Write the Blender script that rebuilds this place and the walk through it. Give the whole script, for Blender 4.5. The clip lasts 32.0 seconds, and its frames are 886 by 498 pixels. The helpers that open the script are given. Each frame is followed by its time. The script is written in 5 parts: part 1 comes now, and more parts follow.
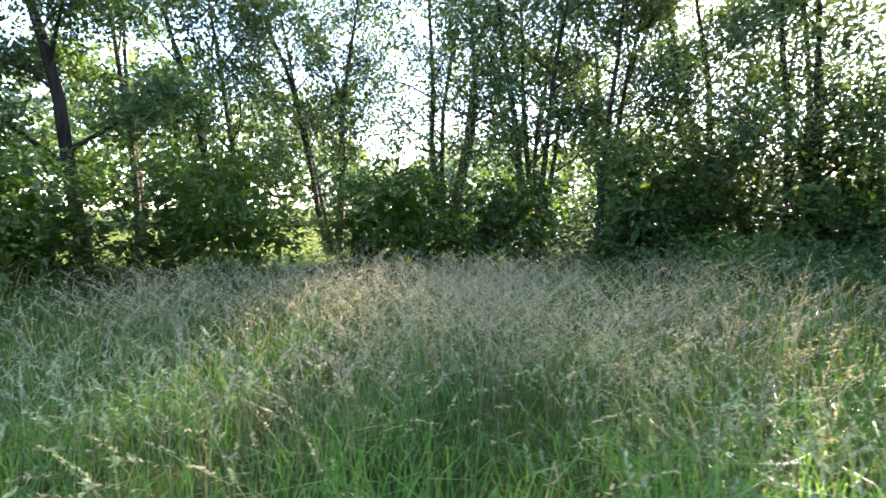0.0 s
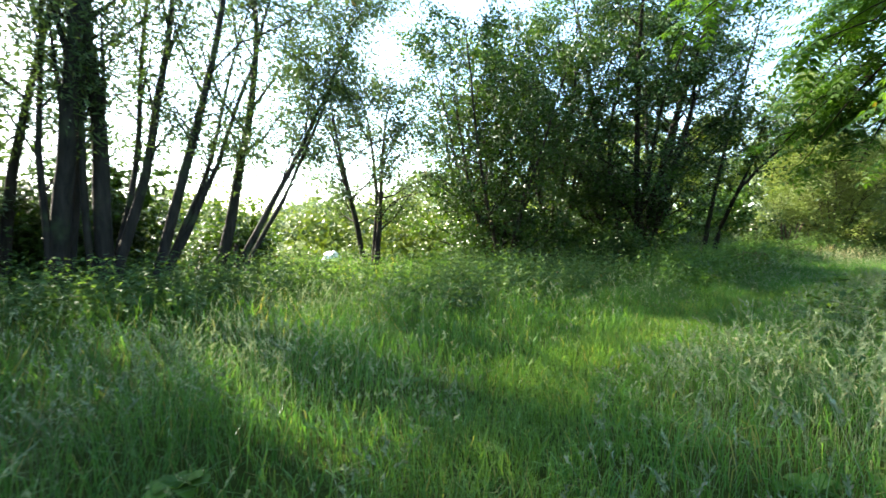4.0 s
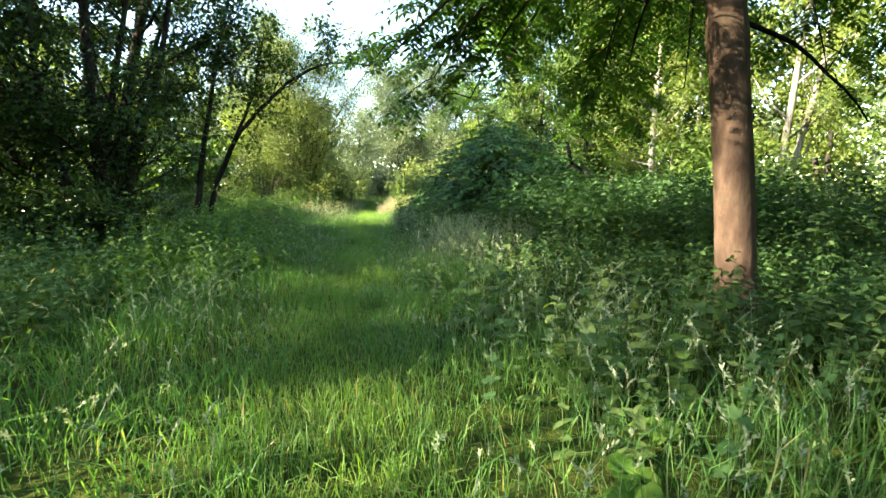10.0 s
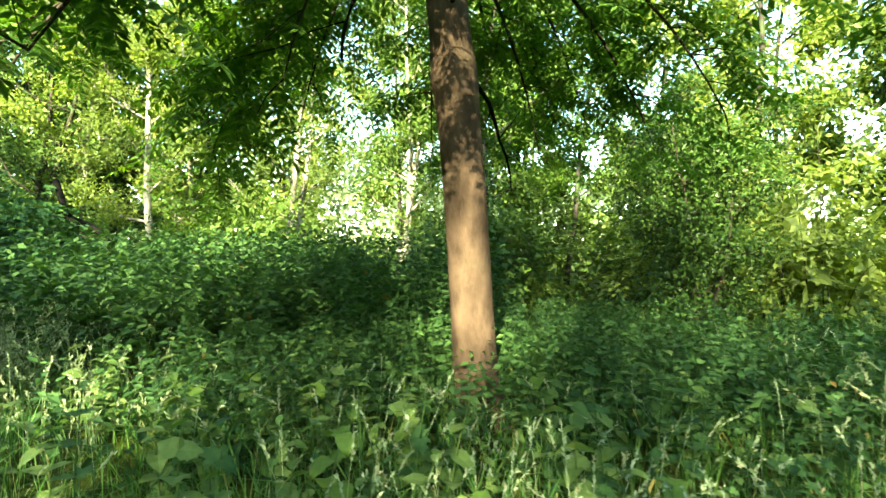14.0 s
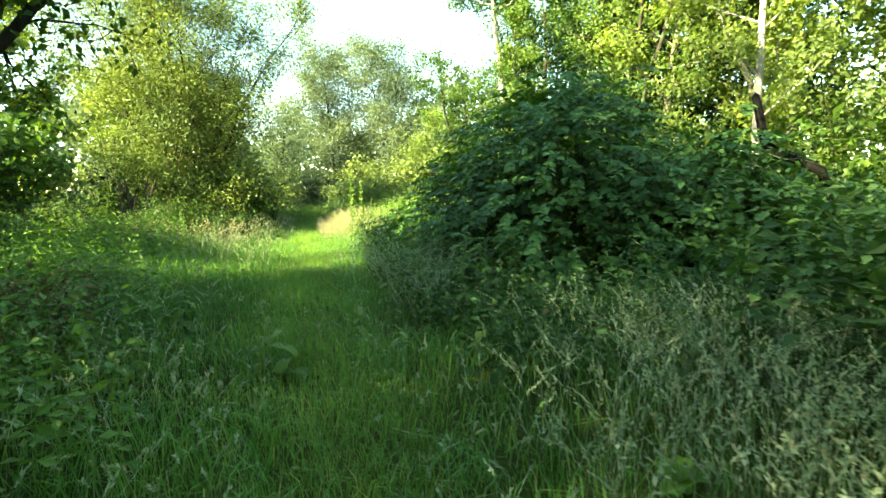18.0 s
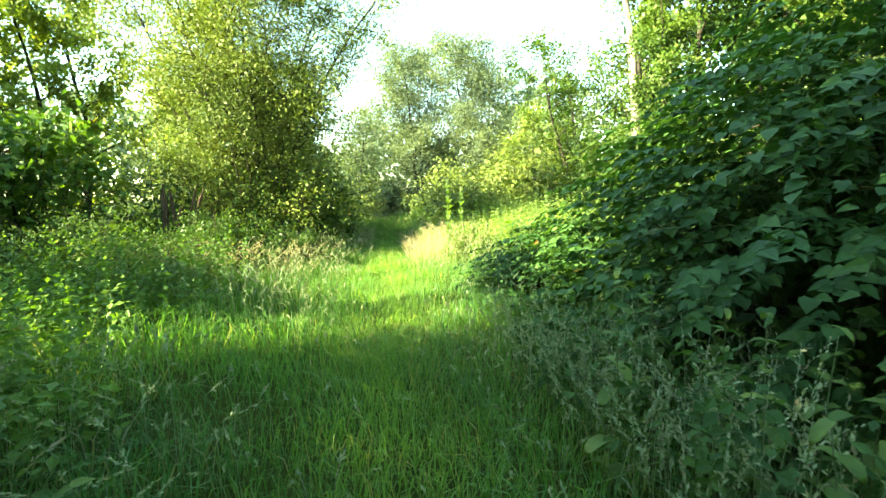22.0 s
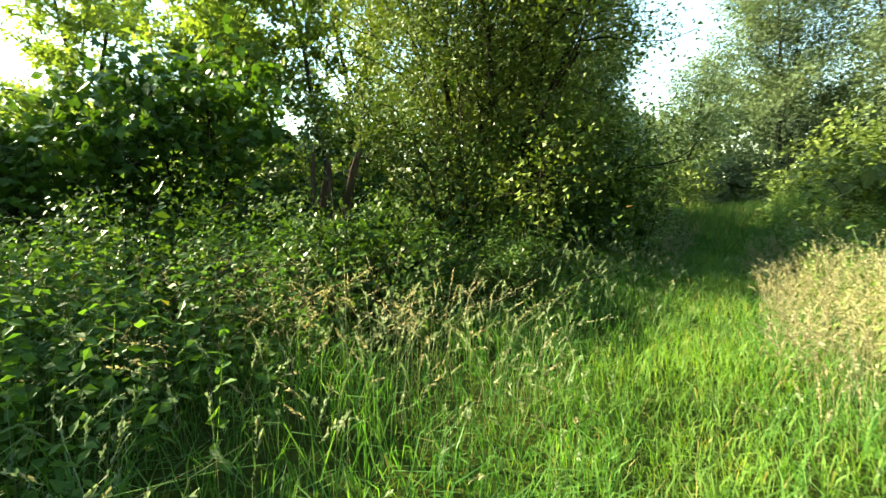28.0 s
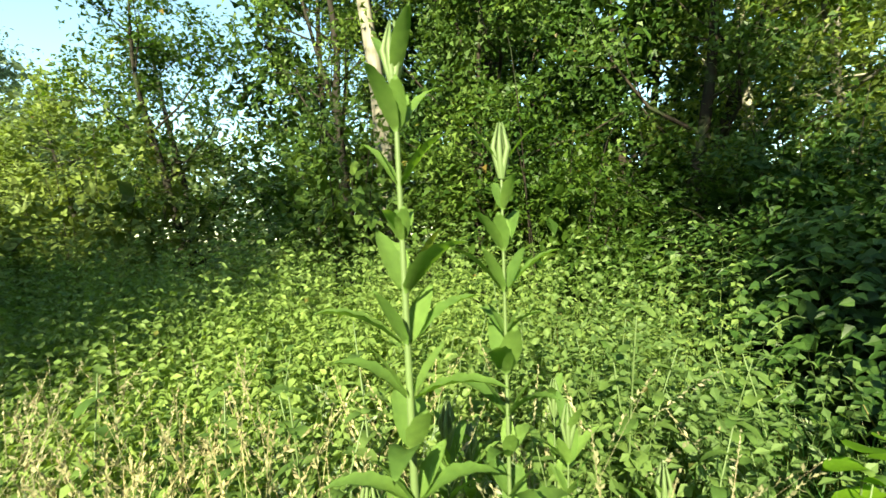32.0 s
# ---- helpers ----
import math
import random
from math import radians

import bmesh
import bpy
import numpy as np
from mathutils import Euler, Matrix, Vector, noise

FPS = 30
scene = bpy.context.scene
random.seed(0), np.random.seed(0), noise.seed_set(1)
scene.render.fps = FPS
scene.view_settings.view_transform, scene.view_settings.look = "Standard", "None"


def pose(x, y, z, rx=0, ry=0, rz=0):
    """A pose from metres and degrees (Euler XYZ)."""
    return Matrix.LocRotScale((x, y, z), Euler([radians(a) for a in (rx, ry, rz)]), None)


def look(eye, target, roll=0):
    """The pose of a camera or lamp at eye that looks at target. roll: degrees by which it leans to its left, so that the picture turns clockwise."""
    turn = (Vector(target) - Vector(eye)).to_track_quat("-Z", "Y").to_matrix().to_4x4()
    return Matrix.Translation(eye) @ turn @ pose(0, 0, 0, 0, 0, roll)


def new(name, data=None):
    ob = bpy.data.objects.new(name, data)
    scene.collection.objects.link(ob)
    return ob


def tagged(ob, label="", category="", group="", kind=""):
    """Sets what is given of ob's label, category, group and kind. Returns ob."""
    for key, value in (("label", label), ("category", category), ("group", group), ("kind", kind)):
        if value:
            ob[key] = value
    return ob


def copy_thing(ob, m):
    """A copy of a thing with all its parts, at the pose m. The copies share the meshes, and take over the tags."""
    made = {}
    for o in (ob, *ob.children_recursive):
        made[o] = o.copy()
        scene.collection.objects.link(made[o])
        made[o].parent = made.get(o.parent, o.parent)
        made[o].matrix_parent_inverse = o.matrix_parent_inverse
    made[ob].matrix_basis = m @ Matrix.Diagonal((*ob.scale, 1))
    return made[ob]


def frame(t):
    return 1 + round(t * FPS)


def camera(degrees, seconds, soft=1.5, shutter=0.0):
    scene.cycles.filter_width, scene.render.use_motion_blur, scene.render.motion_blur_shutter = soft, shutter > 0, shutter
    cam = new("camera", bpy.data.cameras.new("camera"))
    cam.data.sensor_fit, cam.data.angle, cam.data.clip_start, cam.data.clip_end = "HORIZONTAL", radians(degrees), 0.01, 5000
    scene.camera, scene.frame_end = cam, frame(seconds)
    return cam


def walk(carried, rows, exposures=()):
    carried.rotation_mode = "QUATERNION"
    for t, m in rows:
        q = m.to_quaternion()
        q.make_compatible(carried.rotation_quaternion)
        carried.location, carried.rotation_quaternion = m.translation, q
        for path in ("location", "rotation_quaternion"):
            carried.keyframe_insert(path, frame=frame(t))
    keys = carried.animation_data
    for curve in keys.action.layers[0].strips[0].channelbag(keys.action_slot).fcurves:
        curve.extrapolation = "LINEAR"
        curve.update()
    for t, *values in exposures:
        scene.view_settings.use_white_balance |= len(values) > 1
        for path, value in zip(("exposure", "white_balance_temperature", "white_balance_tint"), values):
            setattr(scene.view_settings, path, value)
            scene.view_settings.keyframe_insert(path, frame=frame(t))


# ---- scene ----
cam = camera(83.9, 32.0, shutter=0.22)
PATH = (
    (0, 3.651, -4.266, 1.5, 85.3, -0, 134.6),
    (0.5, 3.341, -3.735, 1.456, 88.72, 0.09, 129.58),
    (1, 2.934, -3.271, 1.499, 90.82, 0.29, 113.21),
    (1.5, 2.645, -2.831, 1.468, 91.14, 0.27, 97.59),
    (2, 2.458, -2.696, 1.441, 90.87, 0.31, 84.69),
    (2.5, 2.195, -2.309, 1.447, 90.25, 0.32, 69.02),
    (3, 1.948, -2.041, 1.44, 89.26, 0.09, 56.06),
    (3.5, 1.666, -1.837, 1.412, 88.36, 0.01, 48.69),
    (4, 1.417, -1.582, 1.44, 87.72, -0.09, 41.91),
    (4.5, 1.16, -1.24, 1.425, 87.21, -0.11, 33.43),
    (6.5, 0, 0, 1.5, 85.3, -0, 0),
    (7, -0.288, 0.339, 1.52, 84.92, 0.04, -5.62),
    (7.5, -0.504, 0.72, 1.465, 84.67, 0.07, -10.24),
    (8, -0.696, 1.106, 1.481, 84.12, 0.16, -12.75),
    (8.5, -0.84, 1.539, 1.47, 83.63, 0.18, -13.76),
    (9, -0.912, 1.997, 1.48, 83.15, 0.23, -14.46),
    (9.5, -0.936, 2.434, 1.517, 82.68, 0.22, -15.87),
    (10, -1.032, 2.768, 1.489, 82.41, 0.2, -17.37),
    (10.5, -1.056, 3.085, 1.535, 83.14, 0.14, -21.98),
    (11, -0.96, 3.42, 1.508, 85.11, 0.06, -34.19),
    (11.5, -0.936, 3.709, 1.508, 86.9, 0.08, -50.4),
    (12, -0.96, 4.12, 1.523, 87.94, -0.12, -61.28),
    (12.5, -0.984, 4.55, 1.487, 88.6, -0.04, -67.47),
    (13, -0.936, 4.987, 1.523, 89.18, -0.08, -72.45),
    (13.5, -0.936, 5.419, 1.512, 89.42, -0.07, -76.74),
    (14, -0.888, 5.854, 1.524, 89.15, 0.02, -77.14),
    (14.5, -0.672, 6.404, 1.479, 85.49, -0.05, -71.36),
    (15, -0.576, 6.934, 1.484, 81.42, 0.24, -62.39),
    (15.5, -0.576, 7.392, 1.494, 79.65, 0.56, -52.82),
    (17.5, -0.144, 9.726, 1.536, 81.67, 0.76, -28.54),
    (18, -0.192, 10.328, 1.535, 82.76, 0.66, -25.72),
    (18.5, -0.216, 10.856, 1.515, 83.52, 0.75, -24.63),
    (19, -0.216, 11.436, 1.54, 83.8, 0.79, -24.03),
    (19.5, -0.216, 11.942, 1.547, 84.06, 0.8, -22.63),
    (20, -0.168, 12.351, 1.537, 84.2, 0.85, -20.63),
    (20.5, -0.024, 12.833, 1.546, 84.16, 0.85, -19.33),
    (21, 0.12, 13.264, 1.51, 84.03, 0.83, -18.22),
    (21.5, 0.216, 13.678, 1.572, 84.01, 0.9, -17.43),
    (22, 0.384, 14.157, 1.533, 83.91, 0.92, -17.13),
    (22.5, 0.48, 14.539, 1.502, 83.9, 0.83, -17.02),
    (23, 0.696, 14.88, 1.546, 83.81, 0.92, -17.13),
    (23.5, 0.84, 15.335, 1.509, 83.71, 0.8, -17.32),
    (24, 0.96, 15.913, 1.509, 83.71, 0.8, -17.42),
    (24.5, 1.056, 16.445, 1.538, 83.71, 0.8, -17.42),
    (26.5, 1.344, 18.661, 1.548, 82.72, 0.72, -13.3),
    (27, 1.392, 19.213, 1.527, 82.7, 0.6, -2.46),
    (27.5, 1.488, 19.739, 1.484, 82.57, 0.5, 9.79),
    (28, 1.584, 20.268, 1.464, 81.86, 0.35, 19.23),
    (28.5, 1.68, 20.7, 1.453, 81.71, 0.21, 24.06),
    (29, 1.848, 21.087, 1.469, 82.78, 0.51, 20.02),
    (29.5, 2.088, 21.545, 1.48, 83.61, 1.03, 3.93),
    (30, 2.232, 21.978, 1.468, 83.33, 1.55, -21.89),
    (30.5, 2.304, 22.362, 1.461, 83.72, 1.53, -44.19),
    (31, 2.4, 22.797, 1.473, 85.66, 1.44, -57.45),
    (31.5, 2.52, 23.251, 1.436, 87.2, 1.6, -66.22),
    (32, 2.592, 23.616, 1.478, 88.43, 1.4, -73.19),
)

walk(cam, [(t, pose(*m)) for t, *m in PATH],
     [(0, 4.3, 6450, 27), (1, 3.65, 6450, 14), (2, 3.1, 6300, 5), (3, 3.2, 6500, 5), (4.5, 3.5, 6700, 6), (6.5, 3.75, 7000, 17), (9, 3.7, 7200, 13), (10, 3.55, 7200, 8), (11.5, 3.75, 7500, -8), (13.5, 3.88, 8000, -15), (15, 3.65, 8000, -16),
      (18, 3.72, 8400, -13), (20, 3.9, 8600, -14), (22, 3.95, 8500, -15), (24, 3.68, 8300, -12), (28, 2.98, 8000, -11), (29, 3.15, 8000, -8), (30, 2.8, 7600, -9), (31, 2.42, 7500, -13), (32, 2.35, 7600, -13)])

# ---- world and sun ----
SUN_BEARING, SUN_HEIGHT = 93.0, 27.3      # degrees to the left of +y, degrees above the horizon
world = bpy.data.worlds.new("sky")
scene.world = world
world.use_nodes = True
wn = world.node_tree.nodes
sky = wn.new("ShaderNodeTexSky")
sky.sky_type, sky.sun_disc = "NISHITA", False
sky.sun_elevation, sky.sun_rotation = radians(SUN_HEIGHT), radians(-SUN_BEARING)
sky.air_density, sky.dust_density, sky.ozone_density = 1.0, 0.35, 1.6
world.node_tree.links.new(sky.outputs[0], wn["Background"].inputs[0])
wn["Background"].inputs[1].default_value = 0.09
sun = new("sun", bpy.data.lights.new("sun", "SUN"))
sun.data.energy, sun.data.angle, sun.data.color = 4.0, radians(0.6), (1.0, 0.91, 0.77)
toward = Vector((-math.sin(radians(SUN_BEARING)) * math.cos(radians(SUN_HEIGHT)),
                 math.cos(radians(SUN_BEARING)) * math.cos(radians(SUN_HEIGHT)), math.sin(radians(SUN_HEIGHT))))
sun.matrix_basis = look(toward * 80, (0, 0, 0))


# ---- materials ----
def shader(name):
    mat = bpy.data.materials.new(name)
    mat.use_nodes = True
    nt = mat.node_tree
    return mat, nt, nt.nodes["Principled BSDF"], nt.nodes["Material Output"]


def ramp(nt, fac, stops):
    r = nt.nodes.new("ShaderNodeValToRGB")
    el = r.color_ramp.elements
    while len(el) < len(stops):
        el.new(0.5)
    for e, (p, c) in zip(el, stops):
        e.position, e.color = p, (*c, 1)
    nt.links.new(fac, r.inputs[0])
    return r.outputs[0]


def noise_fac(nt, scale, detail=3.0, rough=0.55, stretch=(1, 1, 1)):
    co = nt.nodes.new("ShaderNodeTexCoord")
    mp = nt.nodes.new("ShaderNodeMapping")
    mp.inputs["Scale"].default_value = stretch
    n = nt.nodes.new("ShaderNodeTexNoise")
    n.inputs["Scale"].default_value, n.inputs["Detail"].default_value, n.inputs["Roughness"].default_value = scale, detail, rough
    nt.links.new(co.outputs["Object"], mp.inputs[0])
    nt.links.new(mp.outputs[0], n.inputs["Vector"])
    return n.outputs["Fac"]


def mixed(nt, fac, a, b, mode="MIX"):
    m = nt.nodes.new("ShaderNodeMix")
    m.data_type, m.blend_type = "RGBA", mode
    for value, slot in ((fac, m.inputs[0]), (a, m.inputs[6]), (b, m.inputs[7])):
        if hasattr(value, "links"):
            nt.links.new(value, slot)
        else:
            slot.default_value = value if isinstance(value, float) else (*value, 1)
    return m.outputs[2]


def bumped(nt, bsdf, fac, strength, distance):
    b = nt.nodes.new("ShaderNodeBump")
    b.inputs["Strength"].default_value, b.inputs["Distance"].default_value = strength, distance
    nt.links.new(fac, b.inputs["Height"])
    nt.links.new(b.outputs[0], bsdf.inputs["Normal"])


def leaf_material(name, dark, mid, light, through_amount=0.42, gloss=0.45, glow=(1.6, 1.7, 0.6), per_object=False, patch=0.35, dead=(0.16, 0.10, 0.035), dead_share=0.9995):
    """Leaf blades: each blade has its own tint, patches drift over the plant, light shines through."""
    mat, nt, bsdf, out = shader(name)
    if per_object:
        rnd = nt.nodes.new("ShaderNodeObjectInfo").outputs["Random"]
    else:
        rnd = nt.nodes.new("ShaderNodeNewGeometry").outputs["Random Per Island"]
    tint = ramp(nt, rnd, [(0.0, dark), (0.5, mid), (dead_share - 0.0004, light), (dead_share, dead)])
    drift = ramp(nt, noise_fac(nt, patch, 2), [(0.3, (0.62, 0.68, 0.72)), (0.7, (1.25, 1.2, 0.95))])
    grain = ramp(nt, noise_fac(nt, 38, 2), [(0.25, (0.8, 0.82, 0.8)), (0.75, (1.12, 1.1, 1.05))])
    col = mixed(nt, 1.0, mixed(nt, 1.0, tint, drift, "MULTIPLY"), grain, "MULTIPLY")
    nt.links.new(col, bsdf.inputs["Base Color"])
    bsdf.inputs["Roughness"].default_value = gloss
    bsdf.inputs["Specular IOR Level"].default_value = 0.16
    tr = nt.nodes.new("ShaderNodeBsdfTranslucent")
    nt.links.new(mixed(nt, 1.0, col, glow, "MULTIPLY"), tr.inputs[0])
    mx = nt.nodes.new("ShaderNodeMixShader")
    mx.inputs[0].default_value = through_amount
    nt.links.new(bsdf.outputs[0], mx.inputs[1])
    nt.links.new(tr.outputs[0], mx.inputs[2])
    nt.links.new(mx.outputs[0], out.inputs[0])
    return mat


def bark_material(name, dark, light, scale=9.0, moss=(0.05, 0.07, 0.03), moss_share=0.62, grain=0.16):
    mat, nt, bsdf, out = shader(name)
    ridge = noise_fac(nt, scale, 5, 0.65, (1, 1, grain))
    col = ramp(nt, ridge, [(0.3, dark), (0.68, light)])
    spot = ramp(nt, noise_fac(nt, 1.7, 3), [(moss_share - 0.08, (0, 0, 0)), (moss_share + 0.08, (1, 1, 1))])
    nt.links.new(mixed(nt, spot, col, moss), bsdf.inputs["Base Color"])
    bsdf.inputs["Roughness"].default_value = 0.92
    bsdf.inputs["Specular IOR Level"].default_value = 0.1
    bumped(nt, bsdf, ridge, 0.8, 0.02)
    return mat


def ground_material():
    mat, nt, bsdf, out = shader("soil_and_thatch")
    big = ramp(nt, noise_fac(nt, 0.6, 4), [(0.3, (0.030, 0.052, 0.014)), (0.7, (0.070, 0.095, 0.026))])
    fine = noise_fac(nt, 26, 5, 0.7)
    nt.links.new(mixed(nt, 1.0, big, ramp(nt, fine, [(0.25, (0.5, 0.5, 0.45)), (0.8, (1.5, 1.35, 1.0))]), "MULTIPLY"), bsdf.inputs["Base Color"])
    bsdf.inputs["Roughness"].default_value = 1.0
    bsdf.inputs["Specular IOR Level"].default_value = 0.02
    bumped(nt, bsdf, fine, 1.0, 0.05)
    return mat


def plain_material(name, colour, rough=0.6, vary=0.12, metal=0.0):
    mat, nt, bsdf, out = shader(name)
    low, high = [tuple(c * k for c in colour) for k in (1 - vary, 1 + vary)]
    f = noise_fac(nt, 3.0, 4)
    nt.links.new(ramp(nt, f, [(0.3, low), (0.7, high)]), bsdf.inputs["Base Color"])
    bsdf.inputs["Roughness"].default_value, bsdf.inputs["Metallic"].default_value = rough, metal
    bumped(nt, bsdf, noise_fac(nt, 40, 3), 0.15, 0.004)
    return mat


M_GROUND = ground_material()
M_GRASS = leaf_material("meadow_grass", (0.054, 0.136, 0.040), (0.094, 0.208, 0.060), (0.145, 0.262, 0.084), 0.40, 0.40, patch=0.5, dead=(0.260, 0.250, 0.120), dead_share=0.96)
M_PATHGRASS = leaf_material("trodden_grass", (0.094, 0.182, 0.046), (0.142, 0.252, 0.066), (0.196, 0.300, 0.092), 0.40, 0.42, patch=0.8, dead=(0.320, 0.280, 0.120), dead_share=0.94)
M_FARGRASS = leaf_material("rough_grass", (0.040, 0.095, 0.027), (0.065, 0.140, 0.040), (0.100, 0.175, 0.056), 0.4, 0.5, patch=0.25, dead=(0.260, 0.220, 0.100), dead_share=0.9)
M_SEED = leaf_material("grass_flower_heads", (0.17, 0.225, 0.135), (0.28, 0.34, 0.22), (0.40, 0.455, 0.32), 0.3, 0.7, (1.15, 1.2, 0.8), patch=0.4, dead=(0.34, 0.29, 0.20), dead_share=0.93)
M_STRAW = leaf_material("dry_grass_heads", (0.22, 0.21, 0.14), (0.34, 0.315, 0.215), (0.46, 0.42, 0.30), 0.35, 0.7, (1.1, 1.0, 0.75), patch=0.5, dead=(0.46, 0.37, 0.27), dead_share=0.9)
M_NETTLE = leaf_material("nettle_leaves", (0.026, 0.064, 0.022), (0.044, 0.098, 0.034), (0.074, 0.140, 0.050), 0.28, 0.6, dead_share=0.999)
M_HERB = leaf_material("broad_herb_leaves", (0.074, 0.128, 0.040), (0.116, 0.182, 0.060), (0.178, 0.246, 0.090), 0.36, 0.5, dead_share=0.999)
# lighter copy of the herb leaves, with sunlight put into the colour
M_SUNHERB = leaf_material("herb_leaves_lit_tint", (0.112, 0.172, 0.052), (0.170, 0.242, 0.078), (0.245, 0.320, 0.115), 0.40, 0.5, dead_share=0.999)
M_WAYSIDE = leaf_material("wayside_herb_leaves", (0.062, 0.130, 0.034), (0.100, 0.186, 0.048), (0.150, 0.240, 0.070), 0.34, 0.5, dead_share=0.999)
M_BRAMBLE = leaf_material("bramble_leaves", (0.036, 0.074, 0.020), (0.064, 0.114, 0.030), (0.112, 0.166, 0.050), 0.26, 0.4, dead_share=0.999)
# leaves of the dark trees; elsewhere this colour paints shade into foliage
M_DARK = leaf_material("dark_and_shaded_leaves", (0.022, 0.048, 0.013), (0.039, 0.080, 0.019), (0.068, 0.118, 0.028), 0.16, 0.42)
M_WILLOW = leaf_material("willow_leaves", (0.040, 0.072, 0.030), (0.068, 0.108, 0.044), (0.10, 0.145, 0.062), 0.24, 0.45)
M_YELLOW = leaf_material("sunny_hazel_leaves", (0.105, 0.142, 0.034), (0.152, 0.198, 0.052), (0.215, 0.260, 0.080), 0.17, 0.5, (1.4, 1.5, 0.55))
M_MAPLE = leaf_material("maple_leaves", (0.040, 0.088, 0.022), (0.076, 0.145, 0.032), (0.130, 0.215, 0.046), 0.20, 0.42, dead_share=0.999)
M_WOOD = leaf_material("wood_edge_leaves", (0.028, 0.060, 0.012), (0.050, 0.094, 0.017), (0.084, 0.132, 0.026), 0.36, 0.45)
# the next two are wood leaves with sunlight put into the colour
M_PALEWOOD = leaf_material("poplar_leaves_lit_tint", (0.112, 0.152, 0.044), (0.166, 0.214, 0.064), (0.235, 0.278, 0.095), 0.48, 0.48)
M_EDGE = leaf_material("edge_leaves_lit_tint", (0.050, 0.090, 0.020), (0.085, 0.140, 0.032), (0.140, 0.200, 0.055), 0.26, 0.42)
# the haze of distance is mixed into this greyed leaf colour
M_FAR = leaf_material("hazed_far_leaves", (0.085, 0.120, 0.070), (0.120, 0.158, 0.095), (0.160, 0.200, 0.125), 0.35, 0.6, (1.2, 1.25, 0.8), dead_share=0.999)
M_PINNATE = leaf_material("pinnate_leaflets", (0.048, 0.105, 0.022), (0.076, 0.152, 0.030), (0.115, 0.200, 0.042), 0.36, 0.45, (1.5, 1.65, 0.5), dead_share=0.999)
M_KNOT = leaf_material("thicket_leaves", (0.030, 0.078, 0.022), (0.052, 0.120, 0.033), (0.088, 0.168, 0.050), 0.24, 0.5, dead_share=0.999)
M_KNOT_ONE = leaf_material("large_thicket_leaf", (0.034, 0.082, 0.026), (0.056, 0.124, 0.042), (0.092, 0.172, 0.064), 0.26, 0.5, per_object=True, dead_share=0.999)
M_TEASEL = leaf_material("tall_weed_leaf", (0.105, 0.182, 0.050), (0.146, 0.236, 0.066), (0.190, 0.290, 0.086), 0.42, 0.55, per_object=True, dead_share=0.999)
M_LIME = leaf_material("young_sapling_leaf", (0.110, 0.210, 0.022), (0.150, 0.270, 0.029), (0.200, 0.330, 0.036), 0.5, 0.38, per_object=True, dead_share=0.999)
M_STEM = plain_material("green_stalk", (0.10, 0.145, 0.05), 0.6)
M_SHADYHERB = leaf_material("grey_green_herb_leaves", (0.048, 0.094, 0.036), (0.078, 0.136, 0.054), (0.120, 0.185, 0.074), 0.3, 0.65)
M_BARK = bark_material("reddish_smooth_bark", (0.044, 0.028, 0.019), (0.098, 0.064, 0.044), 11, (0.070, 0.062, 0.036), 0.64, 0.45)
M_BARKD = bark_material("dark_bark", (0.014, 0.011, 0.009), (0.048, 0.038, 0.029), 9)
M_BARKW = bark_material("willow_bark", (0.014, 0.012, 0.010), (0.046, 0.040, 0.032), 8)
M_BARKP = bark_material("pale_birch_bark", (0.12, 0.105, 0.08), (0.37, 0.335, 0.27), 5, (0.06, 0.055, 0.04), 0.62)
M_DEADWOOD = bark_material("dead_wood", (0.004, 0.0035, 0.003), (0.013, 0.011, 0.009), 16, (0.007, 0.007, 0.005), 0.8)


# ---- mesh building ----
class Geo:
    """Gathers vertices and triangles and makes one mesh of them."""

    def __init__(self):
        self.v, self.f, self.n = [], [], 0

    def add(self, v, f):
        v, f = np.asarray(v, float).reshape(-1, 3), np.asarray(f, int).reshape(-1, 3)
        self.v.append(v)
        self.f.append(f + self.n)
        self.n += len(v)
        return self

    def mesh(self, name, material, smooth=False):
        v, f = np.concatenate(self.v), np.concatenate(self.f)
        me = bpy.data.meshes.new(name)
        me.vertices.add(len(v))
        me.vertices.foreach_set("co", v.astype(np.float32).ravel())
        me.loops.add(f.size)
        me.loops.foreach_set("vertex_index", f.astype(np.int32).ravel())
        me.polygons.add(len(f))
        me.polygons.foreach_set("loop_start", np.arange(0, f.size, 3, dtype=np.int32))
        me.polygons.foreach_set("use_smooth", np.full(len(f), smooth))
        me.update(calc_edges=True)
        me.materials.append(material)
        return me


def piece(name, geo, material, parent=None, label="", smooth=False, at=None):
    """Links a Geo as one mesh object under a thing or part."""
    ob = new(name, geo.mesh(name, material, smooth))
    if at is not None:
        ob.location = at
    ob.parent = parent
    return tagged(ob, label) if label else ob


def thing(name, label, category, at=(0, 0, 0), group=""):
    ob = new(name)
    ob.location = at
    ob.empty_display_size = 0.2
    return tagged(ob, label, category, group)


def unit(v):
    return v / np.maximum(np.linalg.norm(v, axis=-1, keepdims=True), 1e-9)


